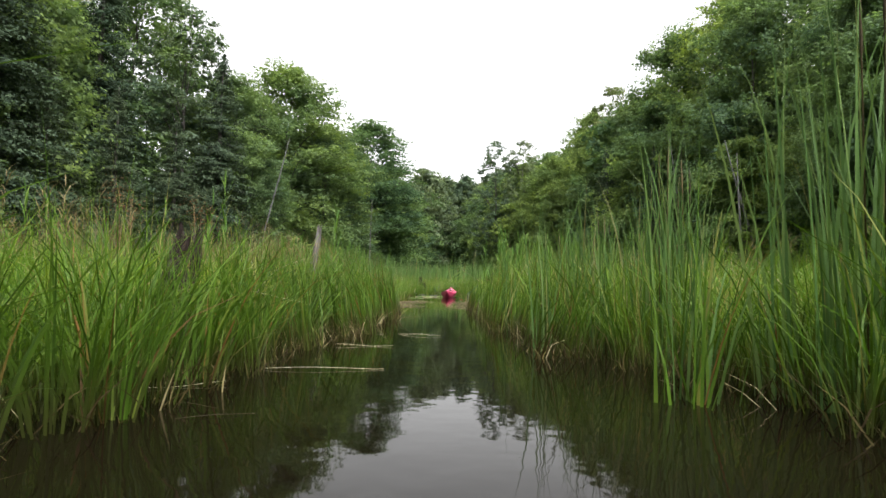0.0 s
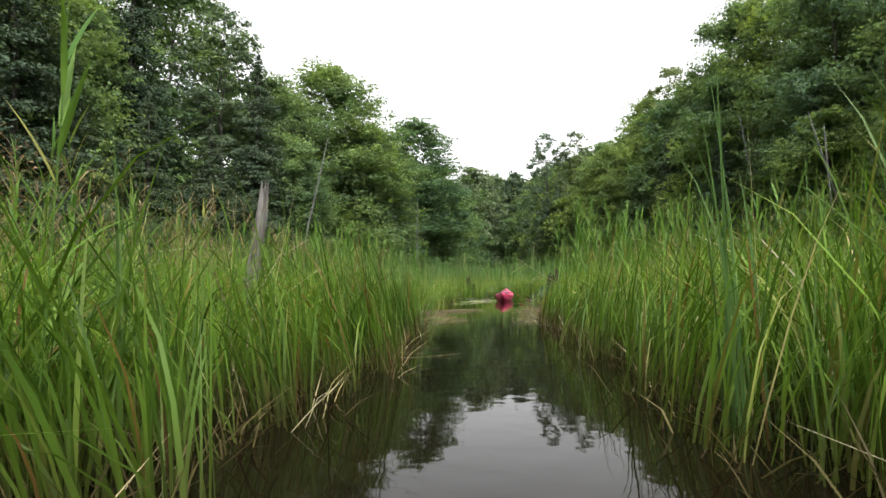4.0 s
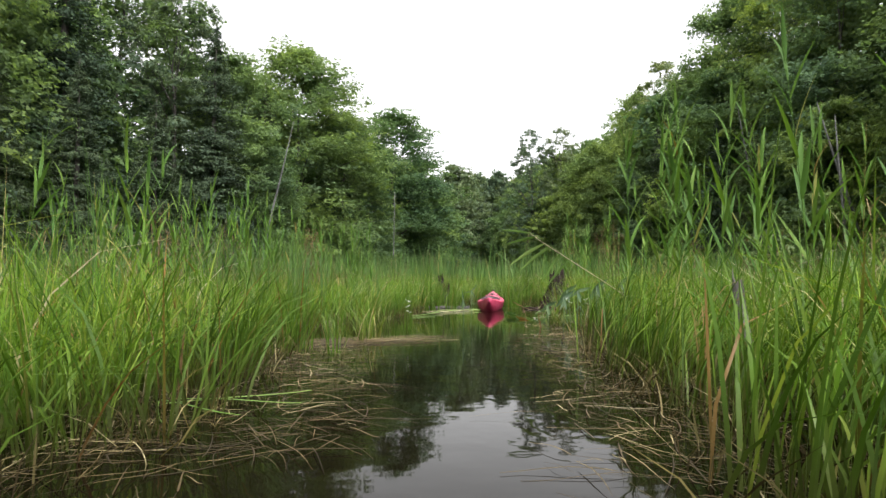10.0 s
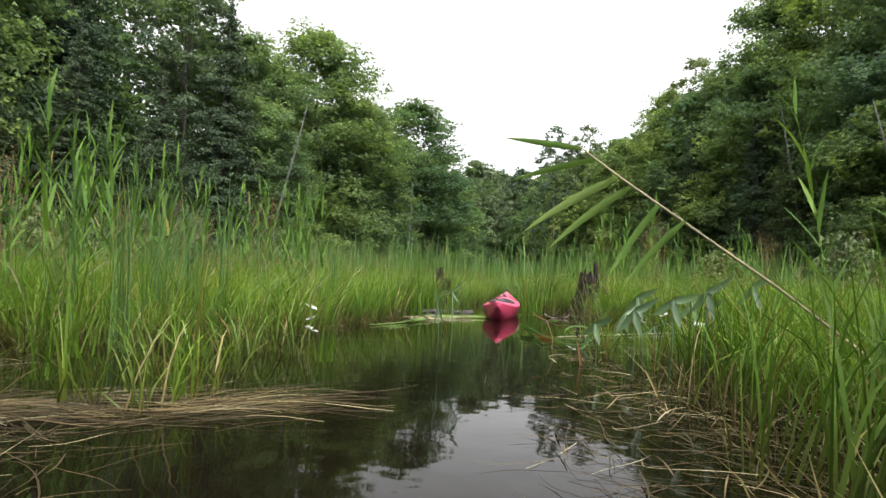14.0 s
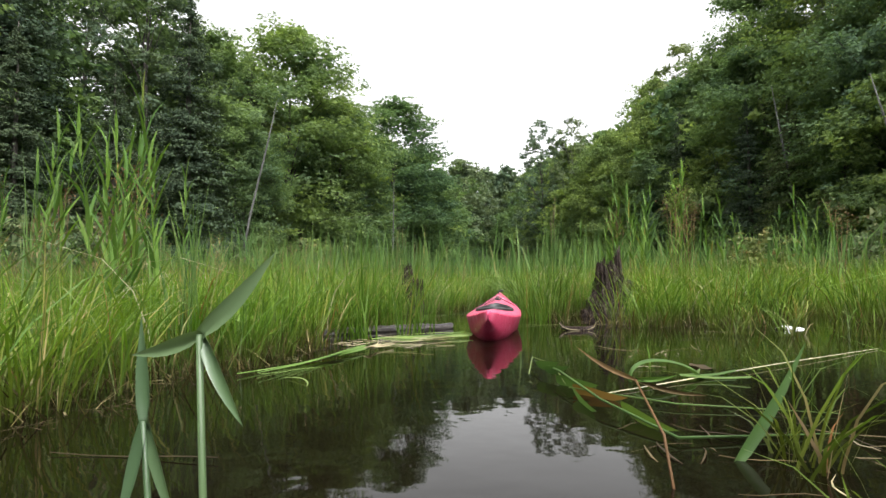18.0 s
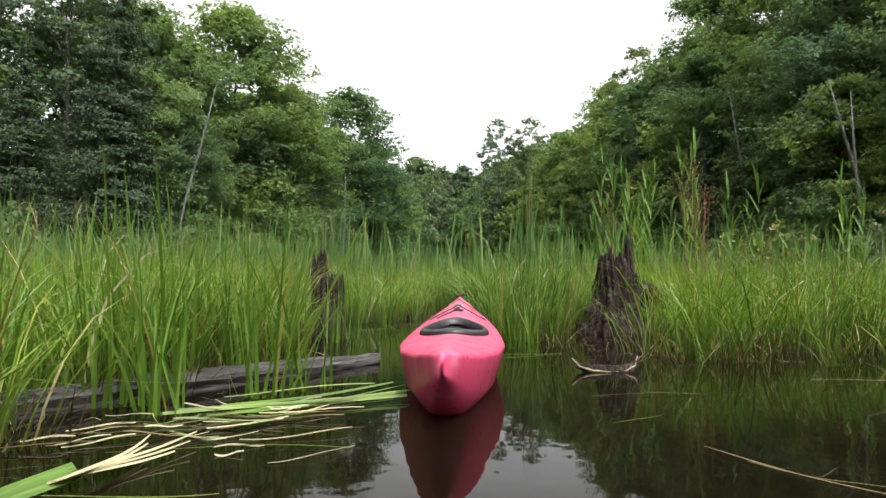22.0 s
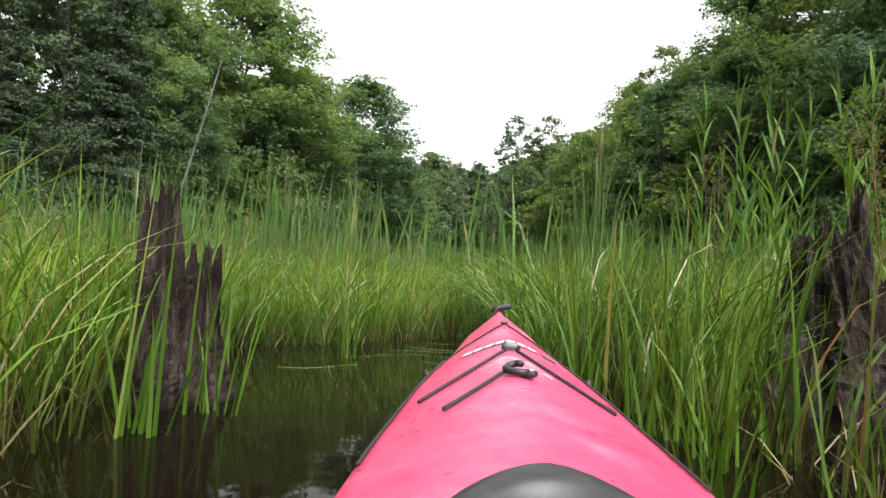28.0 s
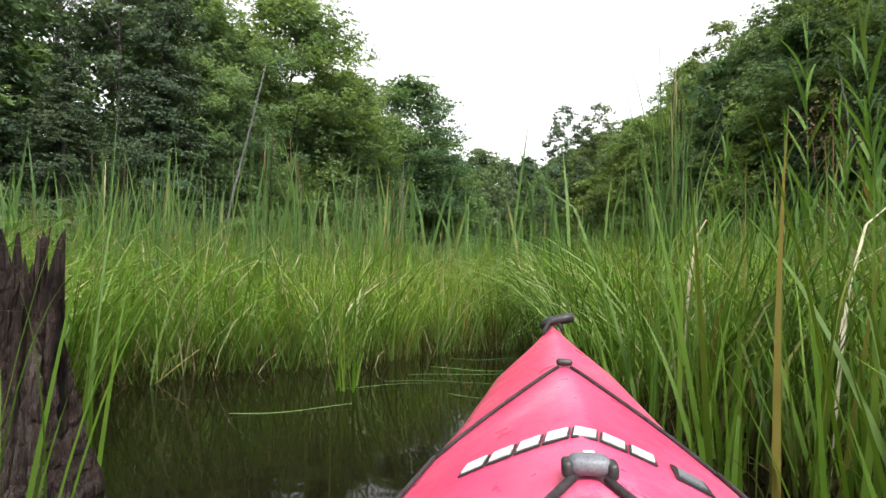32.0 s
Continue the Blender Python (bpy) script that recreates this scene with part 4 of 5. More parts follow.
def pill(name, size, at, parent, mat, label="", turn=0.0, tilt=0.0, bev=0.45):
    bm = bmesh.new()
    bmesh.ops.create_cube(bm, size=1)
    bmesh.ops.scale(bm, vec=size, verts=bm.verts)
    bmesh.ops.bevel(bm, geom=bm.edges[:], offset=min(size) * bev, segments=3, profile=0.5, affect="EDGES")
    me = bpy.data.meshes.new(name)
    bm.to_mesh(me)
    bm.free()
    me.materials.append(M[mat])
    me.shade_smooth()
    ob = part(name, me, parent, label)
    ob.matrix_basis = Matrix.Translation(at) @ Matrix.Rotation(turn, 4, "Z") @ Matrix.Rotation(tilt, 4, "X")
    return ob


kayak = new("kayak")
kayak.matrix_basis = pose(1.43, 25.74, 0, 0, 0, -5.4)
tagged(kayak, "sun-faded pink-red plastic kayak with black deck cords, pointing up the channel", "kayak")
part("hull", kayak_hull(), kayak, "scuffed pink-red plastic shell")
up = Vector((0, 0, 1))


def along(d0, s0, d1, s1, lift, k=9):
    return [deck(d0 + (d1 - d0) * j / k, s0 + (s1 - s0) * j / k) + up * lift for j in range(k + 1)]


for s in (-1, 1):
    rope("deck_cord", along(0.915, 0.06 * s, 0.60, 0.80 * s, 0.006), 0.0048, kayak, "thick dark elastic cord")
    rope("deck_line", along(1.40, 0.06 * s, 1.22, 0.93 * s, 0.004), 0.0032, kayak, "thin black deck line")
    rope("edge_line", along(1.22, 0.93 * s, 0.2, 0.985 * s, 0.006, 24), 0.0036, kayak)
    eye = deck(1.06, 0.99 * s)
    pill("side_fitting", (0.02, 0.06, 0.022), eye + Vector((0.008 * s, 0, 0.006)), kayak, "black", "small black line guide", -0.25 * s)
rope("hook_cord", along(0.655, -0.09, 0.43, -0.55, 0.009, 6), 0.0052, kayak)
g = pill("ridge_fitting", (0.044, 0.03, 0.02), deck(0.925, 0) + up * 0.012, kayak, "grey", "grey plastic cord guide")
pill("logo_mark", (0.012, 0.006, 0.002), Vector((0, 0.004, 0.0115)), g, "white")
for s in (-1, 1):
    pill("socket", (0.012, 0.026, 0.018), Vector((0.023 * s, -0.004, -0.003)), g, "black")
pill("ridge_fitting", (0.03, 0.02, 0.013), deck(1.405, 0) + up * 0.008, kayak, "black", "small black line guide")
# toggle handle at the bow, with its loop
rope("toggle", [deck(2.0, 0) + Vector((x, 0.03, 0.018 + z)) for x, z in ((-0.03, -0.02), (-0.018, 0.0), (0.0, 0.006), (0.03, 0.012), (0.06, 0.018))], 0.015, kayak, "black carrying toggle", "black", 10)
rope("toggle_loop", [deck(2.0, 0) + Vector(p) for p in ((-0.03, -0.03, -0.01), (-0.012, 0.0, 0.022), (0.012, 0.03, 0.024), (0.026, 0.01, 0.0))], 0.006, kayak)
# hook with a bolt
c = deck(0.635, 0.0)
arc = [(0.012, 0.024, 0.026), (0.009, 0.034, 0.026), (-0.004, 0.04, 0.023), (-0.02, 0.035, 0.018), (-0.027, 0.02, 0.013), (-0.023, 0.002, 0.011), (-0.009, -0.014, 0.011), (0.01, -0.02, 0.011), (0.03, -0.016, 0.01)]
rope("hook", [c + Vector(p) for p in arc], 0.0095, kayak, "worn dark grey plastic hook", "black", 12)
h = pill("hook_base", (0.044, 0.034, 0.018), c + Vector((0.03, -0.008, 0.007)), kayak, "black", "", -0.5)
bolt = bmesh.new()
bmesh.ops.create_uvsphere(bolt, u_segments=16, v_segments=8, radius=0.0095)
bmesh.ops.scale(bolt, vec=(1, 1, 0.4), verts=bolt.verts)
me = bpy.data.meshes.new("bolt")
bolt.to_mesh(me)
bolt.free()
me.materials.append(M["steel"])
me.shade_smooth()
ob = part("bolt", me, h, "round steel bolt head")
ob.matrix_basis = pose(0.006, 0.002, 0.0085)


def decal(name, pts, mat, parent, label=""):
    """A thin raised patch that follows the deck: corners in deck terms."""
    k = len(pts)
    v = [deck(d, s) + up * 0.0035 for d, s in pts] + [deck(d, s) + up * 0.001 for d, s in pts]
    f = [tuple(range(k))] + [(i, i + k, (i + 1) % k + k, (i + 1) % k) for i in range(k)]
    return part(name, mesh_of(name, v, f, M[mat]), parent, label)


# the maker's name as plain light bars with dark edges
for j in range(7):
    a, d0, w = -0.56 + 0.132 * j, 1.035, 0.1
    decal("lettering_edge", [(d0 - 0.004, a - 0.014), (d0 - 0.004, a + w + 0.01), (d0 + 0.028, a + w + 0.026), (d0 + 0.028, a + 0.004)], "black", kayak)
    q = decal("lettering_bar", [(d0, a), (d0, a + w), (d0 + 0.023, a + w + 0.014), (d0 + 0.023, a + 0.014)], "white", kayak)
    q.location.z = 0.002
decal("lettering_edge", [(1.02, 0.41), (1.02, 0.57), (1.065, 0.585), (1.065, 0.43)], "black", kayak)
q = decal("lettering_bar", [(1.03, 0.43), (1.03, 0.55), (1.056, 0.56), (1.056, 0.45)], "grey", kayak)
q.location.z = 0.002
decal("scuff", [(0.70, 0.33), (0.715, 0.30), (0.735, 0.255), (0.745, 0.26), (0.735, 0.31), (0.715, 0.345)], "scuff", kayak, "pale oval scuff")
# cockpit rim and seat well
def rim_mesh():
    """A rolled lip round the cockpit that follows the deck."""
    verts, k = [], 48
    for q, lift in ((0.93, -0.02), (0.95, 0.022), (1.0, 0.03), (1.08, 0.028), (1.13, 0.02), (1.14, 0.0), (1.12, -0.012)):
        for j in range(k):
            t = 2 * math.pi * j / k
            d, x = -0.53 + 0.46 * math.cos(t) * q, 0.205 * math.sin(t) * q
            verts.append((x, d, deck(d, x / np.interp(d, HD[:, 0], HD[:, 1])).z + lift))
    faces = [(a * k + j, a * k + (j + 1) % k, (a + 1) * k + (j + 1) % k, (a + 1) * k + j) for a in range(6) for j in range(k)]
    return mesh_of("cockpit_rim", verts, faces, M["black"], True)


part("cockpit_rim", rim_mesh(), kayak, "black cockpit rim")
well = [Vector((0.205 * math.sin(t) * q, -0.53 + 0.46 * math.cos(t) * q, z)) for q, z in ((0.96, 0.24), (0.93, 0.06), (0.3, 0.03)) for t in np.linspace(0, 2 * math.pi, 33)[:-1]]
f = [(j * 32 + k, j * 32 + (k + 1) % 32, (j + 1) * 32 + (k + 1) % 32, (j + 1) * 32 + k) for j in range(2) for k in range(32)] + [tuple(range(64, 96))]
part("seat_well", mesh_of("seat_well", well, f, M["black"], True), kayak)


# ---- cattails and tall reeds ----
def one_strip(name, high, width, lean, droop, az, seed, mat, segs=6, base=(0, 0, 0)):
    r = np.random.RandomState(seed)
    a = lambda x: np.array([x], float)
    v, f4, per = strips(np.array([base], float), a(high), a(width), a(az), a(lean), a(droop), segs, rng=r)
    return strip_mesh(name, [(v, f4, per, 0)], [mat])


def cattail_forms(seed):
    r = np.random.RandomState(seed)
    k = 15
    a = r.uniform(0, 6.283, k)
    base = np.stack([r.normal(0, 0.055, k), r.normal(0, 0.055, k), np.full(k, -0.1)], 1)
    v, f4, per = strips(base, r.uniform(0.62, 1.0, k) * 2.0, r.uniform(0.010, 0.018, k), a, np.abs(r.normal(0.03, 0.06, k)), np.abs(r.normal(0, 0.09, k)), 6, rng=r)
    leaves = [strip_mesh("leaf", [(v[j:j + 1], f4, per, 0)], [M["cattail"]]) for j in range(k)]
    spikes = []
    for j in range(2 if seed == 63 else 0):
        x, y, h = r.normal(0, 0.05), r.normal(0, 0.05), r.uniform(1.5, 1.9)
        spikes.append(mesh_of("flower_spike", *tube([(x, y, -0.1), (x * 1.5, y * 1.5, h - 0.28), (x * 1.5, y * 1.5, h - 0.27), (x * 1.6, y * 1.6, h - 0.12), (x * 1.6, y * 1.6, h - 0.11), (x * 1.7, y * 1.7, h)], [0.004, 0.003, 0.006, 0.006, 0.003, 0.002], 6), M["straw"], True))
    return leaves, spikes


CATTAILS = [cattail_forms(s) for s in (61, 62, 63, 64, 65)]


def cattail(i, x, y, high, turn):
    leaves, spikes = CATTAILS[i % 5]
    top = new("cattail_clump")
    for me in leaves:
        part("leaf", me, top)
    for sp in spikes:
        part("flower_spike", sp, top)
    k = high / 2.0
    top.matrix_basis = pose(x, y, float(max(land(x, y), -0.1)), 0, 0, turn) @ Matrix.Diagonal((max(1, 0.45 * high), max(1, 0.45 * high), k, 1))
    tagged(top, "upright blue-green cattail leaves in a tight clump", "cattail", "cattail clumps in the marsh")


def leaf_mesh(seed, length, width, droop, mat="reed"):
    """A long reed leaf folded along its midrib, along +x, arching up and over."""
    k = 7
    verts, faces = [], []
    for j in range(k + 1):
        s = j / k
        w = width * 0.5 * math.sin(math.pi * min(1, 0.12 + 0.88 * s ** 0.75)) ** 0.8 if j < k else 0.0005
        x, z = length * (s - 0.18 * droop * s * s), length * (0.25 * s - droop * 0.55 * s * s)
        verts += [(x, -w, z + w * 0.35), (x, 0, z), (x, w, z + w * 0.35)]
    for j in range(k):
        a = j * 3
        faces += [(a, a + 3, a + 4, a + 1), (a + 1, a + 4, a + 5, a + 2)]
    return mesh_of("leaf", verts, faces, M[mat], True)


LEAVES = [leaf_mesh(1, 0.46, 0.034, 0.2), leaf_mesh(2, 0.52, 0.028, 0.55), leaf_mesh(3, 0.36, 0.036, 0.08)]

GREEN_LEAF = leaf_mesh(4, 0.46, 0.036, 0.35, "fresh")


def reed_forms(seed):
    r = random.Random(seed)
    high = 2.2
    bend = (r.uniform(-0.2, 0.2), r.uniform(-0.2, 0.2))
    at = lambda s: Vector((bend[0] * s * s, bend[1] * s * s, high * s))
    stem = mesh_of("stem", *tube([at(j / 8) for j in range(9)], [0.0055 * (1.15 - j / 8) for j in range(9)], 5), M["reed"], True)
    place = []
    for j in range(r.randint(11, 14)):
        s = 0.3 + 0.68 * j / 13
        tilt = 40 + 30 * s + r.uniform(-12, 10)
        place.append((r.randrange(3), Matrix.Translation(at(s)) @ Matrix.Rotation(j * 2.7 + r.uniform(-0.5, 0.5), 4, "Z") @ Matrix.Rotation(radians(-tilt), 4, "Y") @ Matrix.Diagonal((1, 1, 1, 1)) @ Matrix.Scale(1.15 - 0.45 * s, 4)))
    return stem, place


REEDS = [reed_forms(s) for s in (71, 72, 73, 74)]


def reed(i, x, y, high, turn, tilt=0.0):
    stem, place = REEDS[i % 4]
    top = new("common_reed")
    part("stem", stem, top)
    for k, m in place:
        part("leaf", LEAVES[k], top, m=m)
    top.matrix_basis = pose(x, y, float(max(land(x, y), -0.1)), tilt, 0, turn) @ Matrix.Scale(high / 2.2, 4)
    tagged(top, "tall leafy green common reed with long arching leaves", "reed", "common reeds in the marsh")


# stands: x, y, spread, how many, height
FIRST_STANDS = [
    ("c", 1.75, 5.0, 0.35, 6, 2.1), ("c", 2.05, 2.65, 0.22, 7, 2.7), ("c", 1.75, 6.9, 0.3, 4, 1.85), ("c", 1.4, 2.75, 0.05, 1, 1.5), ("c", 3.2, 8.5, 0.8, 5, 2.0), ("r", -3.6, 9.6, 0.2, 2, 2.6), ("r", -5.5, 8.0, 1.2, 5, 1.9), ("c", -4.5, 12.0, 1.2, 6, 1.8),
    ("r", -3.4, 15.5, 1.2, 9, 1.9), ("r", -2.5, 24.0, 0.3, 7, 2.4), ("r", -4.2, 24.3, 0.9, 11, 2.3), ("r", -6.6, 24.8, 1.2, 8, 2.4), ("c", -4.5, 26.0, 1.5, 9, 2.3), ("r", -4.6, 19.0, 1.1, 10, 2.3), ("r", -3.2, 18.8, 0.6, 12, 2.2), ("c", -3.2, 19.5, 1.0, 10, 2.3),
    ("r", 2.6, 12.6, 0.7, 20, 1.75)]
MORE_STANDS = [
    ("r", 3.2, 14.2, 0.7, 16, 2.1), ("r", 2.6, 16.3, 0.5, 14, 2.3), ("r", -2.7, 12.3, 0.8, 14, 1.5), ("r", -2.3, 9.6, 0.6, 9, 1.4), ("r", 2.3, 10.2, 0.5, 9, 1.5), ("r", 3.6, 18.4, 0.7, 7, 2.2), ("r", 4.2, 11.0, 1.0, 7, 1.9), ("r", -1.5, 22.0, 0.3, 9, 2.0),
    ("r", -2.7, 19.8, 0.6, 14, 2.15), ("c", -2.3, 20.1, 0.5, 6, 2.0), ("c", -1.2, 22.3, 0.3, 3, 1.8), ("r", 5.2, 30.9, 0.45, 9, 3.3), ("r", 6.6, 30.5, 1.2, 9, 2.6), ("r", 9.0, 31.0, 1.5, 4, 2.5), ("c", 2.97, 30.9, 0.1, 4, 3.2), ("c", 1.28, 32.0, 0.1, 4, 2.7),
    ("c", -1.0, 31.0, 1.0, 8, 2.3)]
LATER_STANDS = [
    ("r", -3.9, 15.4, 0.8, 13, 2.1), ("r", -2.7, 14.0, 0.5, 9, 1.75), ("c", -3.0, 14.8, 0.7, 6, 1.9), ("r", 5.0, 31.4, 0.6, 7, 2.6), ("r", 4.2, 14.8, 0.7, 9, 2.1), ("c", 1.95, 4.2, 0.22, 6, 2.5), ("c", 2.3, 5.6, 0.3, 5, 2.0), ("r", -3.6, 6.2, 0.9, 8, 1.6),
    ("c", -3.5, 31.0, 1.5, 9, 2.4), ("c", 1.0, 37.0, 2.0, 9, 2.4), ("r", -5.5, 27.0, 1.5, 4, 2.2), ("c", -3.0, 27.0, 1.0, 5, 2.0), ("c", 4.0, 35.0, 2.0, 8, 2.4), ("r", 12.0, 26.0, 2.0, 4, 2.2), ("c", -2.5, 35.0, 2.0, 9, 2.5), ("c", -1.6, 30.6, 0.7, 7, 2.35),
    ("c", -5.2, 30.5, 0.9, 8, 2.5)]
LAST_STANDS = [
    ("c", -6.8, 31.8, 1.0, 7, 2.5), ("c", -0.4, 33.4, 0.8, 8, 2.5), ("c", -3.2, 33.0, 1.0, 8, 2.5), ("c", 2.2, 34.5, 0.7, 6, 2.5), ("r", -6.2, 28.2, 0.8, 3, 2.3)]
for kind, x, y, spread, many, high in FIRST_STANDS + MORE_STANDS + LATER_STANDS + LAST_STANDS:
    for j in range(many):
        px, py = x + tr.normal(0, spread), y + tr.normal(0, spread)
        if abs(px - np.interp(py, WAY_Y, WAY_X)) < (0.6 if kind == "c" else 0.95) or not off_way(np.array([px]), np.array([py]), 0.1)[0]:
            continue
        h = high * tr.uniform(0.8, 1.03)
        cattail(int(tr.randint(5)), px, py, h, tr.uniform(0, 360)) if kind == "c" else reed(int(tr.randint(4)), px, py, h, tr.uniform(0, 360), tr.uniform(-6, 6))


def blade_clump(seed):
    r = np.random.RandomState(seed)
    k = 16
    a = r.uniform(0, 6.283, k)
    base = np.stack([r.normal(0, 0.05, k), r.normal(0, 0.05, k), np.full(k, -0.12)], 1)
    v, f4, per = strips(base, r.uniform(0.45, 1.05, k), r.uniform(0.010, 0.017, k), a, np.abs(r.normal(0.14, 0.14, k)), np.abs(r.normal(0, 0.12, k)), 7, face=a + r.uniform(0.9, 2.2, k), rng=r)
    return [strip_mesh("leaf", [(v[j:j + 1], f4, per, 0)], [M["freshburreed"]]) for j in range(k)]


CLUMPS = [blade_clump(s) for s in (81, 82, 83, 84)]
TUFTS = [
    (-0.55, 16.05, 0.8), (-0.45, 17.3, 0.7), (-0.15, 18.6, 0.6), (-1.0, 16.3, 1.15), (-0.9, 16.5, 1.05), (-1.1, 16.55, 1.1), (-1.3, 17.6, 0.9), (-1.7, 18.3, 0.95), (-1.0, 18.6, 0.7), (-1.6, 17.1, 1.0), (-0.8, 19.0, 0.6), (0.5, 24.4, 1.2), (0.35, 24.2, 1.3), (0.1, 24.75, 1.25),
    (-0.15, 24.95, 1.2), (0.2, 25.2, 1.15), (-0.35, 24.6, 1.3), (0.33, 26.85, 1.0), (0.45, 27.15, 0.95), (0.3, 27.55, 1.15), (2.2, 26.75, 0.9), (2.3, 27.5, 1.1), (2.15, 27.9, 1.15), (2.05, 28.3, 1.1), (2.25, 28.9, 1.2), (-1.15, 2.3, 0.9), (-1.25, 3.2, 1.0), (1.35, 2.65, 1.45)]
MORE_TUFTS = [
    (-0.75, 8.6, 1.1), (-0.7, 9.0, 1.15), (-0.85, 8.9, 1.05), (-1.0, 10.0, 1.1), (-0.75, 12.1, 0.95), (1.35, 8.9, 1.0), (1.5, 11.6, 1.1), (1.8, 15.9, 0.95), (2.4, 18.4, 0.9), (2.05, 25.9, 0.6), (0.75, 28.9, 0.9), (1.95, 26.3, 0.75), (-0.3, 24.0, 1.35), (-0.1, 24.1, 1.45),
    (-0.5, 24.35, 1.4), (0.05, 23.85, 1.2), (-0.65, 23.8, 1.3), (-0.55, 23.2, 1.1), (-0.75, 23.5, 1.25), (-0.85, 24.1, 1.35), (-0.45, 24.6, 1.45), (-0.2, 24.75, 1.4), (2.1, 27.2, 1.15), (2.2, 27.05, 1.05), (2.35, 27.3, 1.2), (2.0, 27.55, 1.1), (2.5, 26.9, 1.0), (2.4, 28.2, 1.2)]
LAST_TUFTS = [
    (2.1, 18.9, 0.7), (2.4, 19.2, 0.65), (2.25, 18.45, 0.8), (2.7, 19.0, 0.75), (2.6, 18.6, 0.85)]
for j, (x, y, h) in enumerate(TUFTS + MORE_TUFTS + LAST_TUFTS):
    top = new("bur_reed_clump")
    for me in CLUMPS[j % 4]:
        part("leaf", me, top)
    top.matrix_basis = pose(x, y, 0, 0, 0, 77 * j) @ Matrix.Scale(h, 4)
    tagged(top, "broad green bur-reed blades rising from the water in a tuft", "reed", "bur-reed tufts along the channel")

leaner = new("leaning_cattail")
for k, (high, wide, lean, droop, az) in enumerate(((1.3, 0.022, 0.42, 0.03, 0.1), (1.02, 0.018, 0.5, 0.06, -0.1), (1.4, 0.024, 0.14, 0.06, 0.4), (1.3, 0.02, 0.22, 0.08, 0.9), (1.1, 0.02, 0.1, 0.25, 2.6), (0.9, 0.018, 0.3, 0.3, 3.4))):
    part("leaf", one_strip("leaf", high, wide, lean, droop, az, 200 + k, M["freshburreed"], 8, (0.03 * math.cos(2.4 * k), 0.03 * math.sin(2.4 * k), -0.1)), leaner)
leaner.matrix_basis = pose(0.28, 24.95, 0)
tagged(leaner, "tall green cattail leaves leaning over the water by the log", "cattail")

# the wide cattail stand that closes the marsh farther up
x, y = scatter(-26, 34, 33, 90, 6, lambda x, y: (bank(x, y) < 0) & (clumped(x, y, 0.35, 1.3) > 0.42 - 0.004 * y))
k = len(x)
v, f4, per = strips(np.stack([x, y, 0 * x - 0.05], 1), rng.uniform(1.7, 2.8, k), rng.uniform(0.03, 0.05, k), rng.uniform(0, 6.28, k), np.abs(rng.normal(0.04, 0.08, k)), np.abs(rng.normal(0, 0.12, k)), 3, rng=rng)
tagged(new("far_cattails", strip_mesh("far_cattails", [(v, f4, per, 0)], [M["cattail"]])), "grey-green cattail stand filling the far marsh", "reeds", kind="stuff")



def dry_weed(x, y, high, turn):
    r = np.random.RandomState(91)
    top = new("dry_weed")
    for j in range(4):
        a, e = 1.6 * j, high * (0.8 + 0.07 * j)
        tip = Vector((0.14 * math.cos(a), 0.14 * math.sin(a), e))
        stalk = part("stem", mesh_of("stem", *tube([(0, 0, -0.1), tip * 0.6, tip], [0.006, 0.005, 0.003], 5), M["seed"], True), top)
        p = np.array(tip) + r.normal(0, 1, (70, 3)) * [0.09, 0.09, 0.12]
        v, f = sprays(p, r.normal(0, 1, (70, 3)) + [0, 0, 0.5], r.uniform(0.008, 0.02, 70), r)
        tagged(part("seed_head", mesh_of("seed_head", v, f, M["seed"]), stalk, "tangled rusty brown seed head"), kind="stuff")
    top.matrix_basis = pose(x, y, 0, 0, 0, turn)
    tagged(top, "tall dry weed with rusty brown seed heads", "weed", "dry weeds in the marsh")


for j, (x, y, h) in enumerate(((5.3, 29.8, 2.3), (5.7, 30.2, 2.0), (-6.5, 30.0, 2.1), (-7.2, 30.6, 2.3), (-8.2, 30.2, 2.2), (7.8, 28.6, 1.9), (-3.4, 9.0, 1.7), (-4.2, 8.2, 1.8), (-2.8, 24.6, 1.9), (-3.1, 25.0, 1.8), (-7.8, 28.4, 2.4), (-6.9, 29.1, 2.5), (-8.6, 29.4, 2.4), (6.2, 31.2, 2.6), (4.6, 31.4, 2.2), (-4.9, 21.5, 1.9))):
    dry_weed(x, y, h, 50 * j)


# a reed broken over towards the channel
def broken_reed():
    top = new("bent_reed")
    pts = [Vector(p) for p in ((2.75, 17.35, -0.1), (2.4, 17.2, 0.32), (2.0, 17.1, 0.58), (1.65, 17.05, 0.80), (1.36, 17.0, 0.98), (1.2, 17.0, 1.1))]
    part("stem", mesh_of("stem", *tube(pts, [0.007, 0.006, 0.0055, 0.005, 0.004, 0.002], 6), M["pale"], True), top, "dry straw-coloured stem")
    for (x, z), az, tilt, roll, size in (((1.62, 0.82), 186, 50, 70, 0.85), ((1.52, 0.88), 176, 58, 75, 0.8), ((1.42, 0.95), 184, 40, 65, 0.95), ((1.36, 0.98), 192, 33, 70, 1.0), ((1.28, 1.05), 170, 15, 60, 0.8), ((1.22, 1.09), 186, -5, 70, 0.7)):
        part("leaf", GREEN_LEAF, top, m=pose(x, 17.02, z, 0, 0, az) @ Matrix.Rotation(radians(tilt), 4, "Y") @ Matrix.Rotation(radians(roll), 4, "X") @ Matrix.Scale(size, 4))
    tagged(top, "reed bent over the channel with drooping bright green leaves", "reed")


broken_reed()


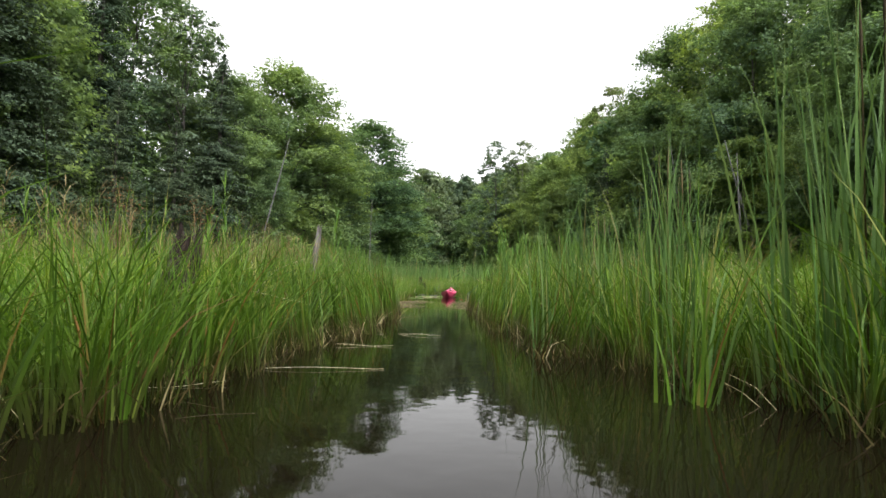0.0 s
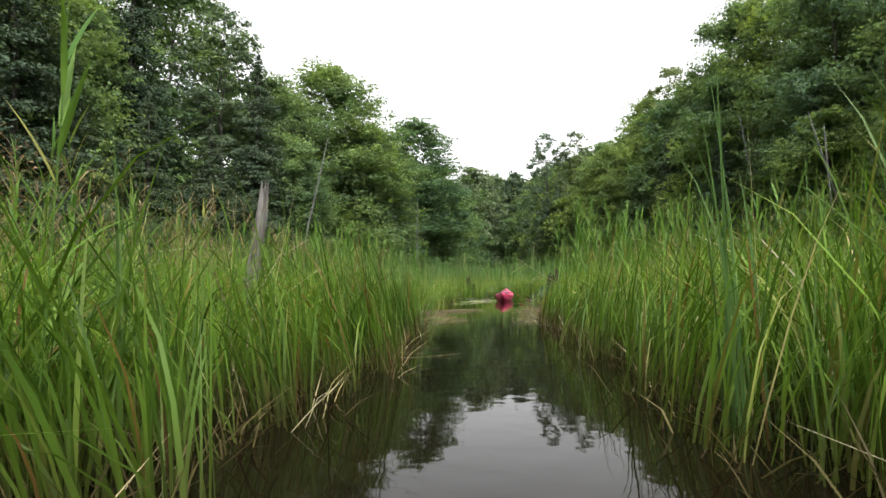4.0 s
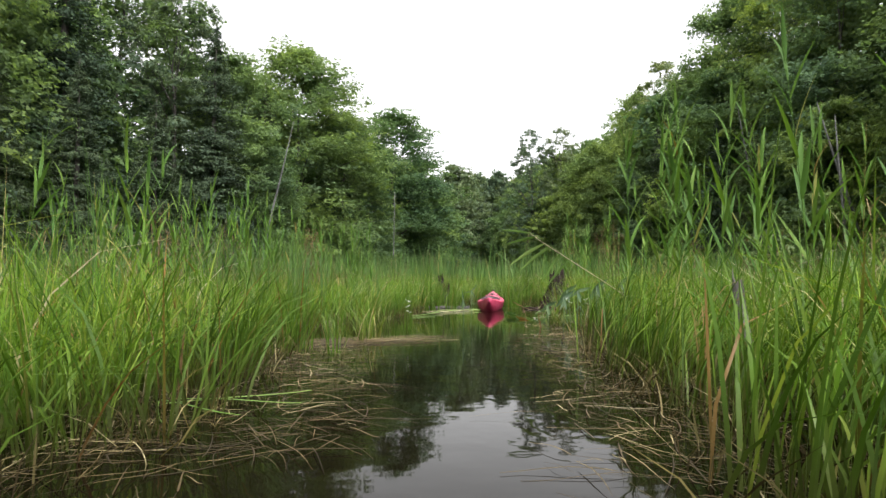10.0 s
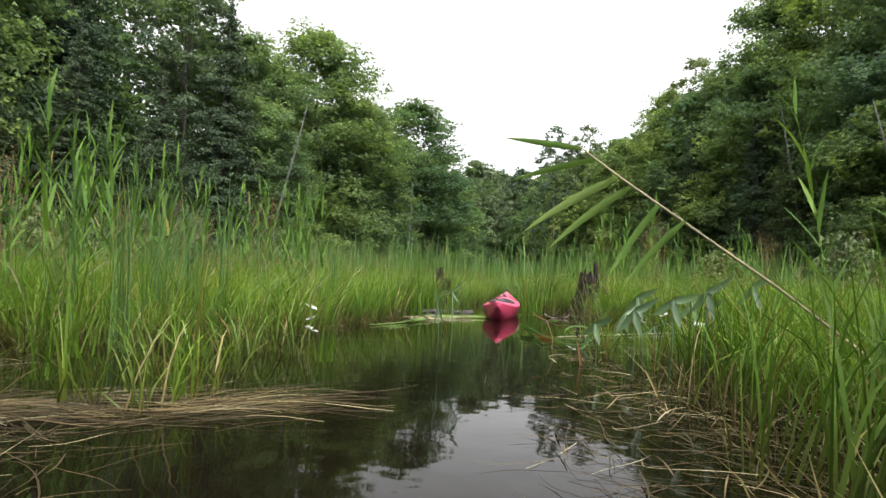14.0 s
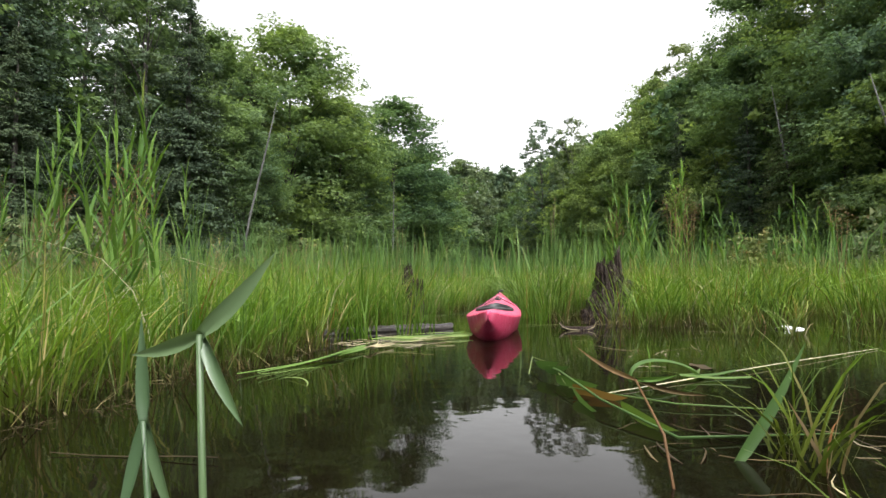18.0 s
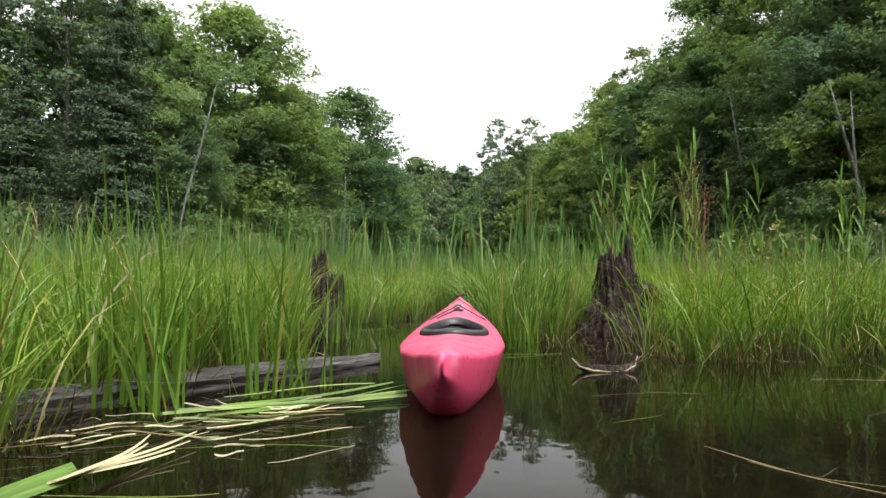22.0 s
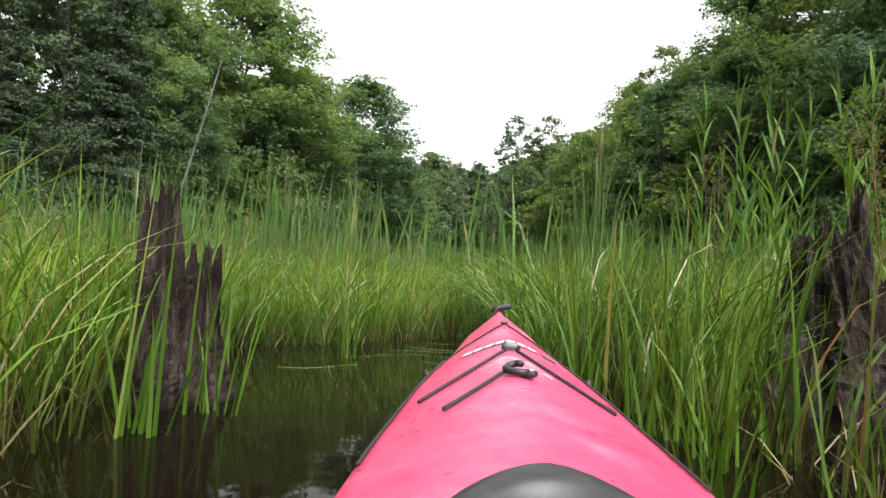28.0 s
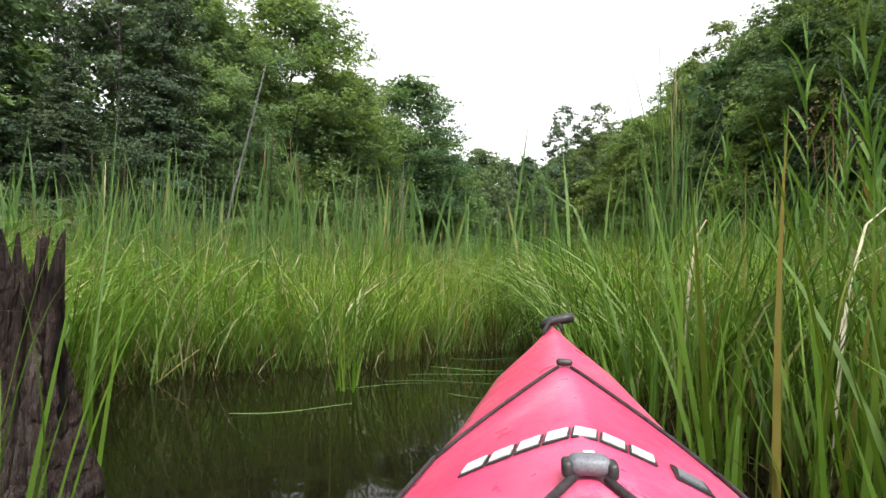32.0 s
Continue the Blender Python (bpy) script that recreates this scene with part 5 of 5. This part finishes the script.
# ---- floating and fallen plants ----
def lying(name, rows, mat, segs=5):
    """Flat curved strips on the water: x, y, z, heading in degrees, length, width, bend."""
    verts, faces = [], []
    for x, y, z, az, ln, wd, bend in rows:
        a, o = radians(az), len(verts)
        for j in range(segs + 1):
            t = j / segs
            aa = a + bend * t
            cx, cy = x + math.cos(a + bend * t * 0.5) * ln * t, y + math.sin(a + bend * t * 0.5) * ln * t
            w = wd * 0.5 * min(1, 0.3 + 5 * t) * (1 - 0.85 * t * t)
            zz = z + 0.006 * math.sin(5 * t + x * 7)
            verts += [(cx + math.sin(aa) * w, cy - math.cos(aa) * w, zz), (cx, cy, zz + wd * 0.18), (cx - math.sin(aa) * w, cy + math.cos(aa) * w, zz)]
        for j in range(segs):
            b = o + 3 * j
            faces += [(b, b + 3, b + 4, b + 1), (b + 1, b + 4, b + 5, b + 2)]
    return mesh_of(name, verts, faces, mat, True)


rows = []
fl = random.Random(8)
for _ in range(420):
    a = fl.uniform(0, 1)
    rows.append((-1.9 + 1.9 * a + fl.gauss(0, 0.1), 16.5 + 0.75 * a + fl.gauss(0, 0.16), fl.uniform(0.004, 0.03), fl.gauss(20, 22), fl.uniform(0.15, 0.6), fl.uniform(0.003, 0.009), fl.uniform(-0.4, 0.4)))
for _ in range(15000):
    y = fl.choice([fl.uniform(0, 31), fl.uniform(12.5, 18), fl.uniform(12.5, 18), fl.uniform(19, 26)])
    x = fl.uniform(-2.2, 6)
    s = float(shore(x, y))
    thick = np.interp(y, [0, 12.3, 13.6, 17, 19, 22, 26, 29], [0.16, 0.2, 0.8, 0.8, 0.4, 0.3, 0.3, 0.35])
    if s < -0.9 * thick or s > 0.6 or abs(x - np.interp(y, WAY_Y, WAY_X)) < 0.2 or fl.random() > 0.25 + thick:
        continue
    if 19 < y < 27 and fl.random() < 0.55:
        rows.append((x, y, 0.003, fl.choice([10, 170, 200, 350]) + fl.uniform(-25, 25), fl.uniform(0.04, 0.2), fl.uniform(0.004, 0.012), fl.uniform(-0.6, 0.6)))
        continue
    rows.append((x, y, fl.uniform(0.002, 0.02), fl.uniform(0, 360), fl.uniform(0.06, 0.42), fl.uniform(0.002, 0.007), fl.uniform(-0.6, 0.6)))
tagged(new("floating_straw", lying("floating_straw", rows, M["straw"])), "drowned brown and straw-coloured stalks floating along the shore", "straw", kind="stuff")

def fallen(label, mat, rows, segs=9):
    tagged(new("fallen_leaves", lying("fallen_leaves", rows, M[mat], segs)), label, "fallen leaves")


fallen("long green cattail leaves fallen across the water beside the log", "fresh", [(0.1, 23.71, 0.025, 25, 1.05, 0.06, -0.12), (0.2, 23.72, 0.03, 29, 1.0, 0.055, -0.05), (0.25, 23.68, 0.02, 33, 0.95, 0.05, -0.1), (0.3, 23.8, 0.035, 36, 0.9, 0.045, 0.1), (0.15, 23.74, 0.035, 17, 0.95, 0.03, 0.2), (0.45, 23.8, 0.03, 30, 0.8, 0.022, 0.35), (0.9, 24.4, 0.03, 197, 0.75, 0.02, 0.3)])
fallen("pale cut cattail bases floating in a heap", "pale", [(0.35, 23.5, 0.02, 38, 0.55, 0.02, 0.25), (0.3, 23.6, 0.02, 22, 0.3, 0.017, -0.5), (0.29, 23.43, 0.012, 355, 0.26, 0.016, 0.6), (0.5, 23.4, 0.012, 8, 0.4, 0.014, 0.4), (0.15, 23.8, 0.05, 330, 0.2, 0.02, 0.5), (0.05, 23.75, 0.02, 185, 0.2, 0.014, -0.3), (0.62, 25.1, 0.05, 250, 0.2, 0.014, 0.4), (0.66, 23.15, 0.01, 10, 0.3, 0.008, 0.8)])
fallen("torn grey-green leaves drifting ahead of a sunken log", "sedge", [(0.75, 22.7, 0.006, 165, 0.7, 0.01, 0.4), (0.6, 22.9, 0.008, 190, 0.6, 0.009, -0.3), (0.9, 23.3, 0.006, 172, 0.8, 0.01, 0.3), (2.1, 25.7, 0.008, 178, 0.5, 0.012, 0.3), (2.3, 25.9, 0.008, 190, 0.6, 0.014, 0.2), (1.9, 23.6, 0.004, 20, 0.5, 0.007, 0.6)])
fallen("pale bare stick floating across the pool", "pale", [(1.66, 21.05, 0.012, 34, 3.2, 0.017, 0.03)])
fallen("thin dark sticks lying low in the water of the pool", "straw", [(2.09, 23.25, 0.008, 300, 0.6, 0.011, 0.06), (2.15, 23.1, 0.006, 312, 0.35, 0.007, 0.1), (2.25, 22.95, 0.01, 20, 0.14, 0.006, 0.2)])
fallen("split sticks drifting on the dark pool", "straw", [(2.92, 23.15, 0.01, 256, 0.42, 0.01, 0.2), (2.86, 22.95, 0.008, 190, 0.3, 0.008, 0.1), (3.5, 23.9, 0.006, 200, 0.5, 0.01, 0.1), (2.6, 24.2, 0.006, 180, 0.6, 0.012, 0.05), (4.1, 24.6, 0.008, 185, 0.7, 0.014, -0.05)])
fallen("white flecks of torn stalk floating on the pool", "pale", [(2.53, 22.75, 0.006, 10, 0.05, 0.016, 0.0), (2.45, 22.65, 0.006, 0, 0.05, 0.014, 0.0), (2.5, 22.58, 0.006, 40, 0.03, 0.01, 0.0), (2.62, 22.62, 0.006, 160, 0.03, 0.012, 0.0), (2.2, 22.5, 0.006, 20, 0.04, 0.012, 0.0), (0.47, 23.24, 0.006, 5, 0.09, 0.02, 0.1), (0.6, 23.35, 0.008, 190, 0.16, 0.022, 0.2), (0.3, 23.45, 0.008, 350, 0.16, 0.02, -0.2)])
fallen("grey-green blades lying flat on the water below the bank", "cattail", [(1.0, 29.3, 0.006, 12, 0.6, 0.012, 0.2), (0.9, 29.1, 0.006, 5, 0.7, 0.01, -0.1), (1.1, 29.6, 0.006, 350, 0.55, 0.012, 0.2), (0.7, 28.9, 0.006, 15, 0.5, 0.009, 0.3), (1.2, 30.0, 0.006, 8, 0.45, 0.012, 0.1), (0.4, 28.3, 0.006, 20, 0.5, 0.012, 0.2), (1.25, 28.8, 0.006, 340, 0.4, 0.01, 0.3)])
fallen("thin green ribbon leaf curling on the water", "fresh", [(-0.08, 21.58, 0.01, 340, 0.35, 0.014, -1.2), (-0.3, 21.75, 0.01, 15, 0.4, 0.01, 0.7)])
fallen("fallen yellow-green leaves at the water's edge", "fresh", [(-0.9, 13.9, 0.03, 20, 0.7, 0.02, 0.4), (-0.85, 13.95, 0.04, 0, 0.6, 0.016, -0.2), (-0.9, 13.9, 0.05, 320, 0.55, 0.016, 0.3), (-0.9, 13.9, 0.05, 290, 0.5, 0.014, 0.3)])
fallen("straw stalks lying on still water", "pale", [(-0.95, 3.6, 0.01, 3, 0.75, 0.012, 0.05), (-0.7, 5.0, 0.01, 355, 0.5, 0.012, 0.1), (-0.2, 6.2, 0.01, 330, 0.5, 0.012, 0.2), (-1.35, 2.9, 0.01, 25, 0.4, 0.01, 0.1)])
fallen("bleached reed mat far up the channel", "straw", [(-0.5, 9.3, 0.008, 10, 0.6, 0.012, 0.1), (-0.2, 9.6, 0.008, 178, 0.5, 0.01, 0.2), (0.2, 20.0, 0.008, 170, 0.6, 0.012, 0.1), (-0.1, 9.9, 0.008, 160, 0.5, 0.012, 0.1)])


def disc_leaf(name, x, y, z, rx, ry, turn, mat, label, category):
    k = 14
    v = [(0, 0, 0.004)] + [(rx * math.cos(2 * math.pi * j / k), ry * math.sin(2 * math.pi * j / k), 0.006 * math.sin(j * 1.9)) for j in range(k)]
    f = [(0, j + 1, (j + 1) % k + 1) for j in range(k)]
    ob = tagged(new(name, mesh_of(name, v, f, M[mat], True)), label, category)
    ob.matrix_basis = pose(x, y, z, 0, 0, turn)


cut = random.Random(31)
for mat, many, label in (("pale", 14, "bleached cut cattail butts heaped on the water by the log"), ("fresh", 9, "green cattail leaves lying flat among cut stalks"), ("straw", 26, "brown broken stalks drifting beside the log")):
    rows = []
    for _ in range(many):
        a = cut.uniform(0, 1)
        rows.append((0.05 + 0.55 * a + cut.uniform(-0.15, 0.2), 23.5 + 0.45 * a + cut.uniform(-0.18, 0.12), cut.uniform(0.008, 0.035), cut.gauss(24, 20) + cut.choice([0, 0, 180]), cut.uniform(0.1, 0.24 if mat == "pale" else 0.45), cut.uniform(0.008, 0.024), cut.uniform(-0.4, 0.4)))
    fallen(label, mat, rows, 7)

drift = new("driftwood")
arc = [Vector(p) for p in ((2.12, 24.99, 0.085), (2.17, 24.96, 0.035), (2.25, 24.94, 0.012), (2.36, 24.93, 0.006), (2.46, 24.94, 0.014), (2.53, 24.97, 0.04), (2.57, 25.02, 0.095))]
part("pale_rim", mesh_of("pale_rim", *gnarl(tube(arc, [0.004, 0.006, 0.008, 0.009, 0.008, 0.006, 0.003], 7), 0.006), M["pale"], True), drift, "bleached outer edge")
part("wood", mesh_of("wood", *gnarl(tube([p + Vector((0.0, 0.02, 0.004)) for p in arc], [0.008, 0.018, 0.026, 0.03, 0.028, 0.018, 0.008], 9), 0.022), M["deadwood"]), drift, "dark rotten wood")
for a, b in (((2.5, 24.97, 0.03), (2.6, 24.96, 0.13)), ((2.55, 25.0, 0.05), (2.66, 25.05, 0.08)), ((2.2, 24.96, 0.02), (2.1, 24.9, 0.05))):
    part("twig", mesh_of("twig", *tube([a, b], [0.005, 0.002], 5), M["straw"], True), drift)
tagged(drift, "crescent of rotten driftwood with a bleached edge in the pool", "driftwood")

disc_leaf("floating_leaf", 2.51, 21.97, 0.006, 0.125, 0.045, 275, "straw", "tan oval leaf floating on dark water", "leaf")


def bark_curl():
    """A curl of bark: white outside, dark within, open to one side."""
    top = new("bark_curl")
    for name, mat, off, label in (("outer_bark", "white", 0.0, "white papery outer bark"), ("inner_bark", "deadwood", -0.006, "dark inner bark")):
        v, f = [], []
        for i in range(8):
            for j in range(9):
                a = radians(10 + 160 * j / 8)
                r = 0.055 + off
                v.append((0.24 * (i / 7 - 0.5) * (1 + 0.12 * math.sin(j * 2)), r * 1.5 * math.cos(a), r * math.sin(a) * (0.75 + 0.25 * math.sin(i * 0.8)) - 0.006))
        for i in range(7):
            for j in range(8):
                k = i * 9 + j
                f.append((k, k + 1, k + 10, k + 9))
        part(name, mesh_of(name, v, f, M[mat], True), top, label)
    top.matrix_basis = pose(4.73, 24.87, 0.0, 0, 0, 15)
    tagged(top, "white curl of bark with a dark inside floating in the pool", "bark")


bark_curl()


# a whole torn cattail shoot afloat: long leaves, pale frayed butt
shoot = new("torn_cattail_shoot")
for j in range(6):
    part("leaf", lying("leaf", [(0.2 - 0.012 * j, 22.98 + 0.012 * j, 0.016 + 0.004 * j, 247.5 + 1.6 * j, 1.45 - 0.12 * (j % 3), 0.034, 0.03 * (j - 2.5))], M["fresh"], 10), shoot)
for j in range(5):
    part("frayed_butt", lying("frayed_butt", [(0.16 + 0.01 * j, 22.9, 0.028 + 0.003 * j, 64 + 4 * j, 0.36 + 0.09 * (j % 3), 0.026, 0.14 * (j - 2.0))], M["pale"], 7), shoot, "bleached frayed base of the shoot")
tagged(shoot, "long torn cattail shoot with pale frayed base floating on water", "cattail")


def torn_loop():
    """A thick torn sheath standing up from the water in a loop."""
    top = new("torn_sheath")
    k, verts, faces = 18, [], []
    for j in range(k + 1):
        t = j / k
        a = math.pi * (1.06 - 1.12 * t)
        x, y, z = 0.17 * math.cos(a) + 0.17 + 0.32 * max(0, t - 0.55) ** 1.2, 0.05 * math.sin(3 * t), 0.11 * math.sin(a) ** 0.8 if 0 < a < math.pi else -0.03
        w = 0.017 * (1 + 0.9 * t)
        verts += [(x, y - w, z - 0.006), (x, y - w * 0.4, z + 0.006), (x, y + w * 0.4, z + 0.006), (x, y + w, z - 0.006)]
    for j in range(k):
        for i in range(3):
            b = 4 * j + i
            faces.append((b, b + 4, b + 5, b + 1))
    part("sheath", mesh_of("sheath", verts, faces, M["cattail"], True), top)
    for az, ln, bend in ((5, 0.42, 0.2), (-18, 0.36, -0.3), (24, 0.3, 0.4)):
        part("leaf", lying("leaf", [(0.3, 0.0, 0.02, az, ln, 0.05, bend)], M["cattail"], 8), top)
    top.matrix_basis = pose(1.9, 21.42, 0.0, 0, 0, 12)
    tagged(top, "thick grey-green torn cattail sheath curled into a loop", "cattail")


torn_loop()

sprout = new("water_sprout")
part("stem", mesh_of("stem", *tube([(0, 0, -0.1), (0.004, 0, 0.06), (-0.01, 0, 0.16)], [0.004, 0.006, 0.0015], 6), M["reed"], True), sprout)
for az in (175, 8):
    part("leaf", lying("leaf", [(0, 0, 0.012, az, 0.12, 0.01, 0.25)], M["pale"], 6), sprout)
sprout.matrix_basis = pose(2.16, 21.9, 0)
tagged(sprout, "small green shoot with two side leaves piercing the water", "water plant")

disc_leaf("floating_leaf", 1.75, 10.6, 0.01, 0.13, 0.03, -25, "straw", "long tan leaf blade lying on the water", "leaf")


def lobe(verts, faces, start, end, wide, fold=0.012, stations=6):
    """A lance-shaped blade from start to end, folded along its midrib, broad side to the channel."""
    a, b = Vector(start), Vector(end)
    side = (b - a).cross(Vector((0.15, 1, 0.1))).normalized()
    o = len(verts)
    for j in range(stations + 1):
        t = j / stations
        w = wide * 0.5 * (math.sin(math.pi * (0.18 + 0.82 * t ** 0.8)) ** 0.9 if j < stations else 0.02)
        c = a.lerp(b, t) - Vector((0, 0, 0.12 * (b - a).length * math.sin(math.pi * t) * 0.4))
        verts += [tuple(c - side * w), (c.x, c.y + fold * (1 - t), c.z), tuple(c + side * w)]
    for j in range(stations):
        k = o + 3 * j
        faces += [(k, k + 3, k + 4, k + 1), (k + 1, k + 4, k + 5, k + 2)]


def arrowhead(foot, joint, tip, lobes, label, wide=0.02):
    """A stalk with one arrow-shaped leaf: a pointed tip and two long hanging lobes."""
    top = new("arrowhead_plant")
    mid = Vector(foot).lerp(Vector(joint), 0.6) + Vector((0.01, 0, 0))
    part("stem", mesh_of("stem", *tube([foot, mid, joint], [0.005, 0.0045, 0.0035], 6), M["arrow"], True), top)
    verts, faces = [], []
    lobe(verts, faces, joint, tip, wide)
    for e in lobes:
        lobe(verts, faces, joint, e, wide * 0.85)
    part("leaf", mesh_of("leaf", verts, faces, M["arrow"], True), top)
    tagged(top, label, "water plant")


arrowhead((0.665, 18.86, -0.15), (0.68, 18.823, 0.495), (0.765, 18.82, 0.585), [(0.59, 18.85, 0.47), (0.742, 18.79, 0.405)], "grey-green arrow-shaped leaf on a stalk above the water")
arrowhead((0.57, 18.95, -0.15), (0.577, 18.9, 0.385), (0.562, 18.917, 0.51), [(0.552, 18.89, 0.255), (0.618, 18.905, 0.255)], "grey-green forked leaf hanging limp from its stalk")
arrowhead((2.2, 19.2, -0.15), (2.2, 19.2, 0.28), (2.32, 19.15, 0.36), [(2.1, 19.2, 0.2), (2.25, 19.18, 0.16)], "grey-green arrow-shaped leaf on a stalk above the water")

ar = random.Random(12)
for x, y, h in ((1.78, 18.3, 0.42), (1.95, 18.6, 0.5), (2.15, 18.2, 0.55), (2.3, 18.75, 0.48), (1.7, 18.9, 0.3), (2.05, 19.3, 0.36), (2.55, 19.1, 0.45), (1.85, 17.9, 0.5), (2.5, 18.4, 0.6)):
    a = ar.uniform(-0.9, 0.9)
    side = Vector((math.cos(a), math.sin(a) * 0.5, 0))
    j = Vector((x + ar.uniform(-0.05, 0.05), y, h))
    up1 = ar.uniform(0.04, 0.12)
    arrowhead((x, y + 0.02, -0.15), tuple(j), tuple(j + side * 0.15 + Vector((0, 0, up1))), [tuple(j - side * 0.1 + Vector((0, 0.02, -0.04 - up1))), tuple(j + side * 0.03 + Vector((0, -0.03, -0.15)))], "green arrow-shaped leaf on a stalk among shallow-water weeds", 0.045)

rows = []
for _ in range(190):
    x, y = ar.uniform(1.35, 3.4), ar.uniform(17.9, 20.4)
    if abs(x - np.interp(y, WAY_Y, WAY_X)) > 0.42:
        rows.append((x, y, ar.uniform(0.002, 0.012), ar.uniform(0, 360), ar.uniform(0.06, 0.3), ar.uniform(0.004, 0.012), ar.uniform(-0.9, 0.9)))
tagged(new("drowned_leaves", lying("drowned_leaves", rows, M["straw"], 4)), "drowned brown leaves and stalks matted in the shallows", "dead leaves", kind="stuff")

# torn plants heaped beside the channel
heap = new("torn_plant_heap")
for pts, rad in (([(1.44, 21.95, 0.05), (1.5, 21.4, 0.07), (1.56, 20.7, 0.05), (1.7, 20.2, 0.02), (2.3, 20.3, 0.008)], 0.006), ([(1.36, 21.6, 0.02), (1.42, 21.9, 0.08), (1.52, 21.7, 0.06), (1.5, 21.2, 0.03)], 0.005), ([(1.5, 21.1, 0.03), (1.9, 20.75, 0.02), (2.5, 20.6, 0.01)], 0.004)):
    part("stem", mesh_of("stem", *tube(pts, [rad] * (len(pts) - 1) + [rad * 0.4], 6), M["cattail"], True), heap)
for start, end, wide, mat in (((1.48, 21.35, 0.03), (1.66, 21.15, 0.03), 0.07, "reed"), ((1.52, 21.1, 0.03), (1.72, 20.85, 0.025), 0.06, "reed"), ((1.5, 21.0, 0.04), (1.52, 20.6, 0.02), 0.05, "cattail"), ((1.62, 20.6, 0.05), (1.72, 20.25, 0.03), 0.05, "reed"), ((1.42, 21.7, 0.06), (1.52, 21.5, 0.1), 0.06, "cattail"), ((1.45, 21.55, 0.05), (1.56, 21.4, 0.09), 0.055, "cattail"), ((1.79, 20.0, -0.02), (2.06, 20.06, 0.36), 0.038, "cattail")):
    verts, faces = [], []
    lobe(verts, faces, start, end, wide)
    part("leaf", mesh_of("leaf", verts, faces, M[mat], True), heap)
tagged(heap, "heap of torn stems and wilted green leaves on the water", "water plant")

rusty = new("rusty_bent_weed")
part("stem", mesh_of("stem", *tube([(1.52, 19.71, -0.1), (1.53, 19.85, 0.12), (1.5, 20.0, 0.25)], [0.005, 0.004, 0.003], 6), M["seed"], True), rusty)
for end, mat in (((1.36, 20.2, 0.33), "seed"), ((1.74, 20.05, 0.19), "straw"), ((1.64, 20.02, 0.26), "reed")):
    verts, faces = [], []
    lobe(verts, faces, (1.5, 20.0, 0.25), end, 0.015)
    part("leaf", mesh_of("leaf", verts, faces, M[mat], True), rusty)
tagged(rusty, "bent weed with withered rusty brown leaves", "weed")

blade = new("dead_reed")
verts, faces = [], []
lobe(verts, faces, (1.62, 18.94, -0.05), (1.58, 18.96, 0.2), 0.02)
part("leaf", mesh_of("leaf", verts, faces, M["seed"], True), blade)
tagged(blade, "single rust-orange dead blade standing in the shallows", "weed")


def flower(x, y, heights, label):
    top = new("white_flower")
    hi = max(heights) + 0.03
    part("stem", mesh_of("stem", *tube([(0, 0, -0.15), (0.01, 0, hi)], [0.004, 0.003], 5), M["sedge"], True), top)
    for j, z in enumerate(heights):
        for k in range(3):
            a = radians(120 * k + 40 * j)
            c, s2 = math.cos(a), math.sin(a)
            v = [(0.005 * c, 0.005 * s2, 0), (0.03 * c - 0.02 * s2, 0.03 * s2 + 0.02 * c, 0.012), (0.043 * c, 0.043 * s2, 0.01), (0.03 * c + 0.02 * s2, 0.03 * s2 - 0.02 * c, 0.012)]
            part("petal", mesh_of("petal", v, [(0, 1, 2), (0, 2, 3)], M["white"], True), top, m=pose(0.01, 0, z, 0, 25 * (-1) ** j, 0))
    top.matrix_basis = pose(x, y, 0)
    tagged(top, label, "flower")


flower(1.55, 19.1, [0.1], "three-petalled white water flower close to the surface")
flower(-0.1, 18.0, [0.26, 0.32, 0.38], "white flowers up a thin stalk in the shallows")
flower(1.95, 18.75, [0.34, 0.4, 0.45], "white flowers up a thin stalk in the shallows")
flower(2.3, 19.3, [0.3, 0.36], "white flowers up a thin stalk in the shallows")
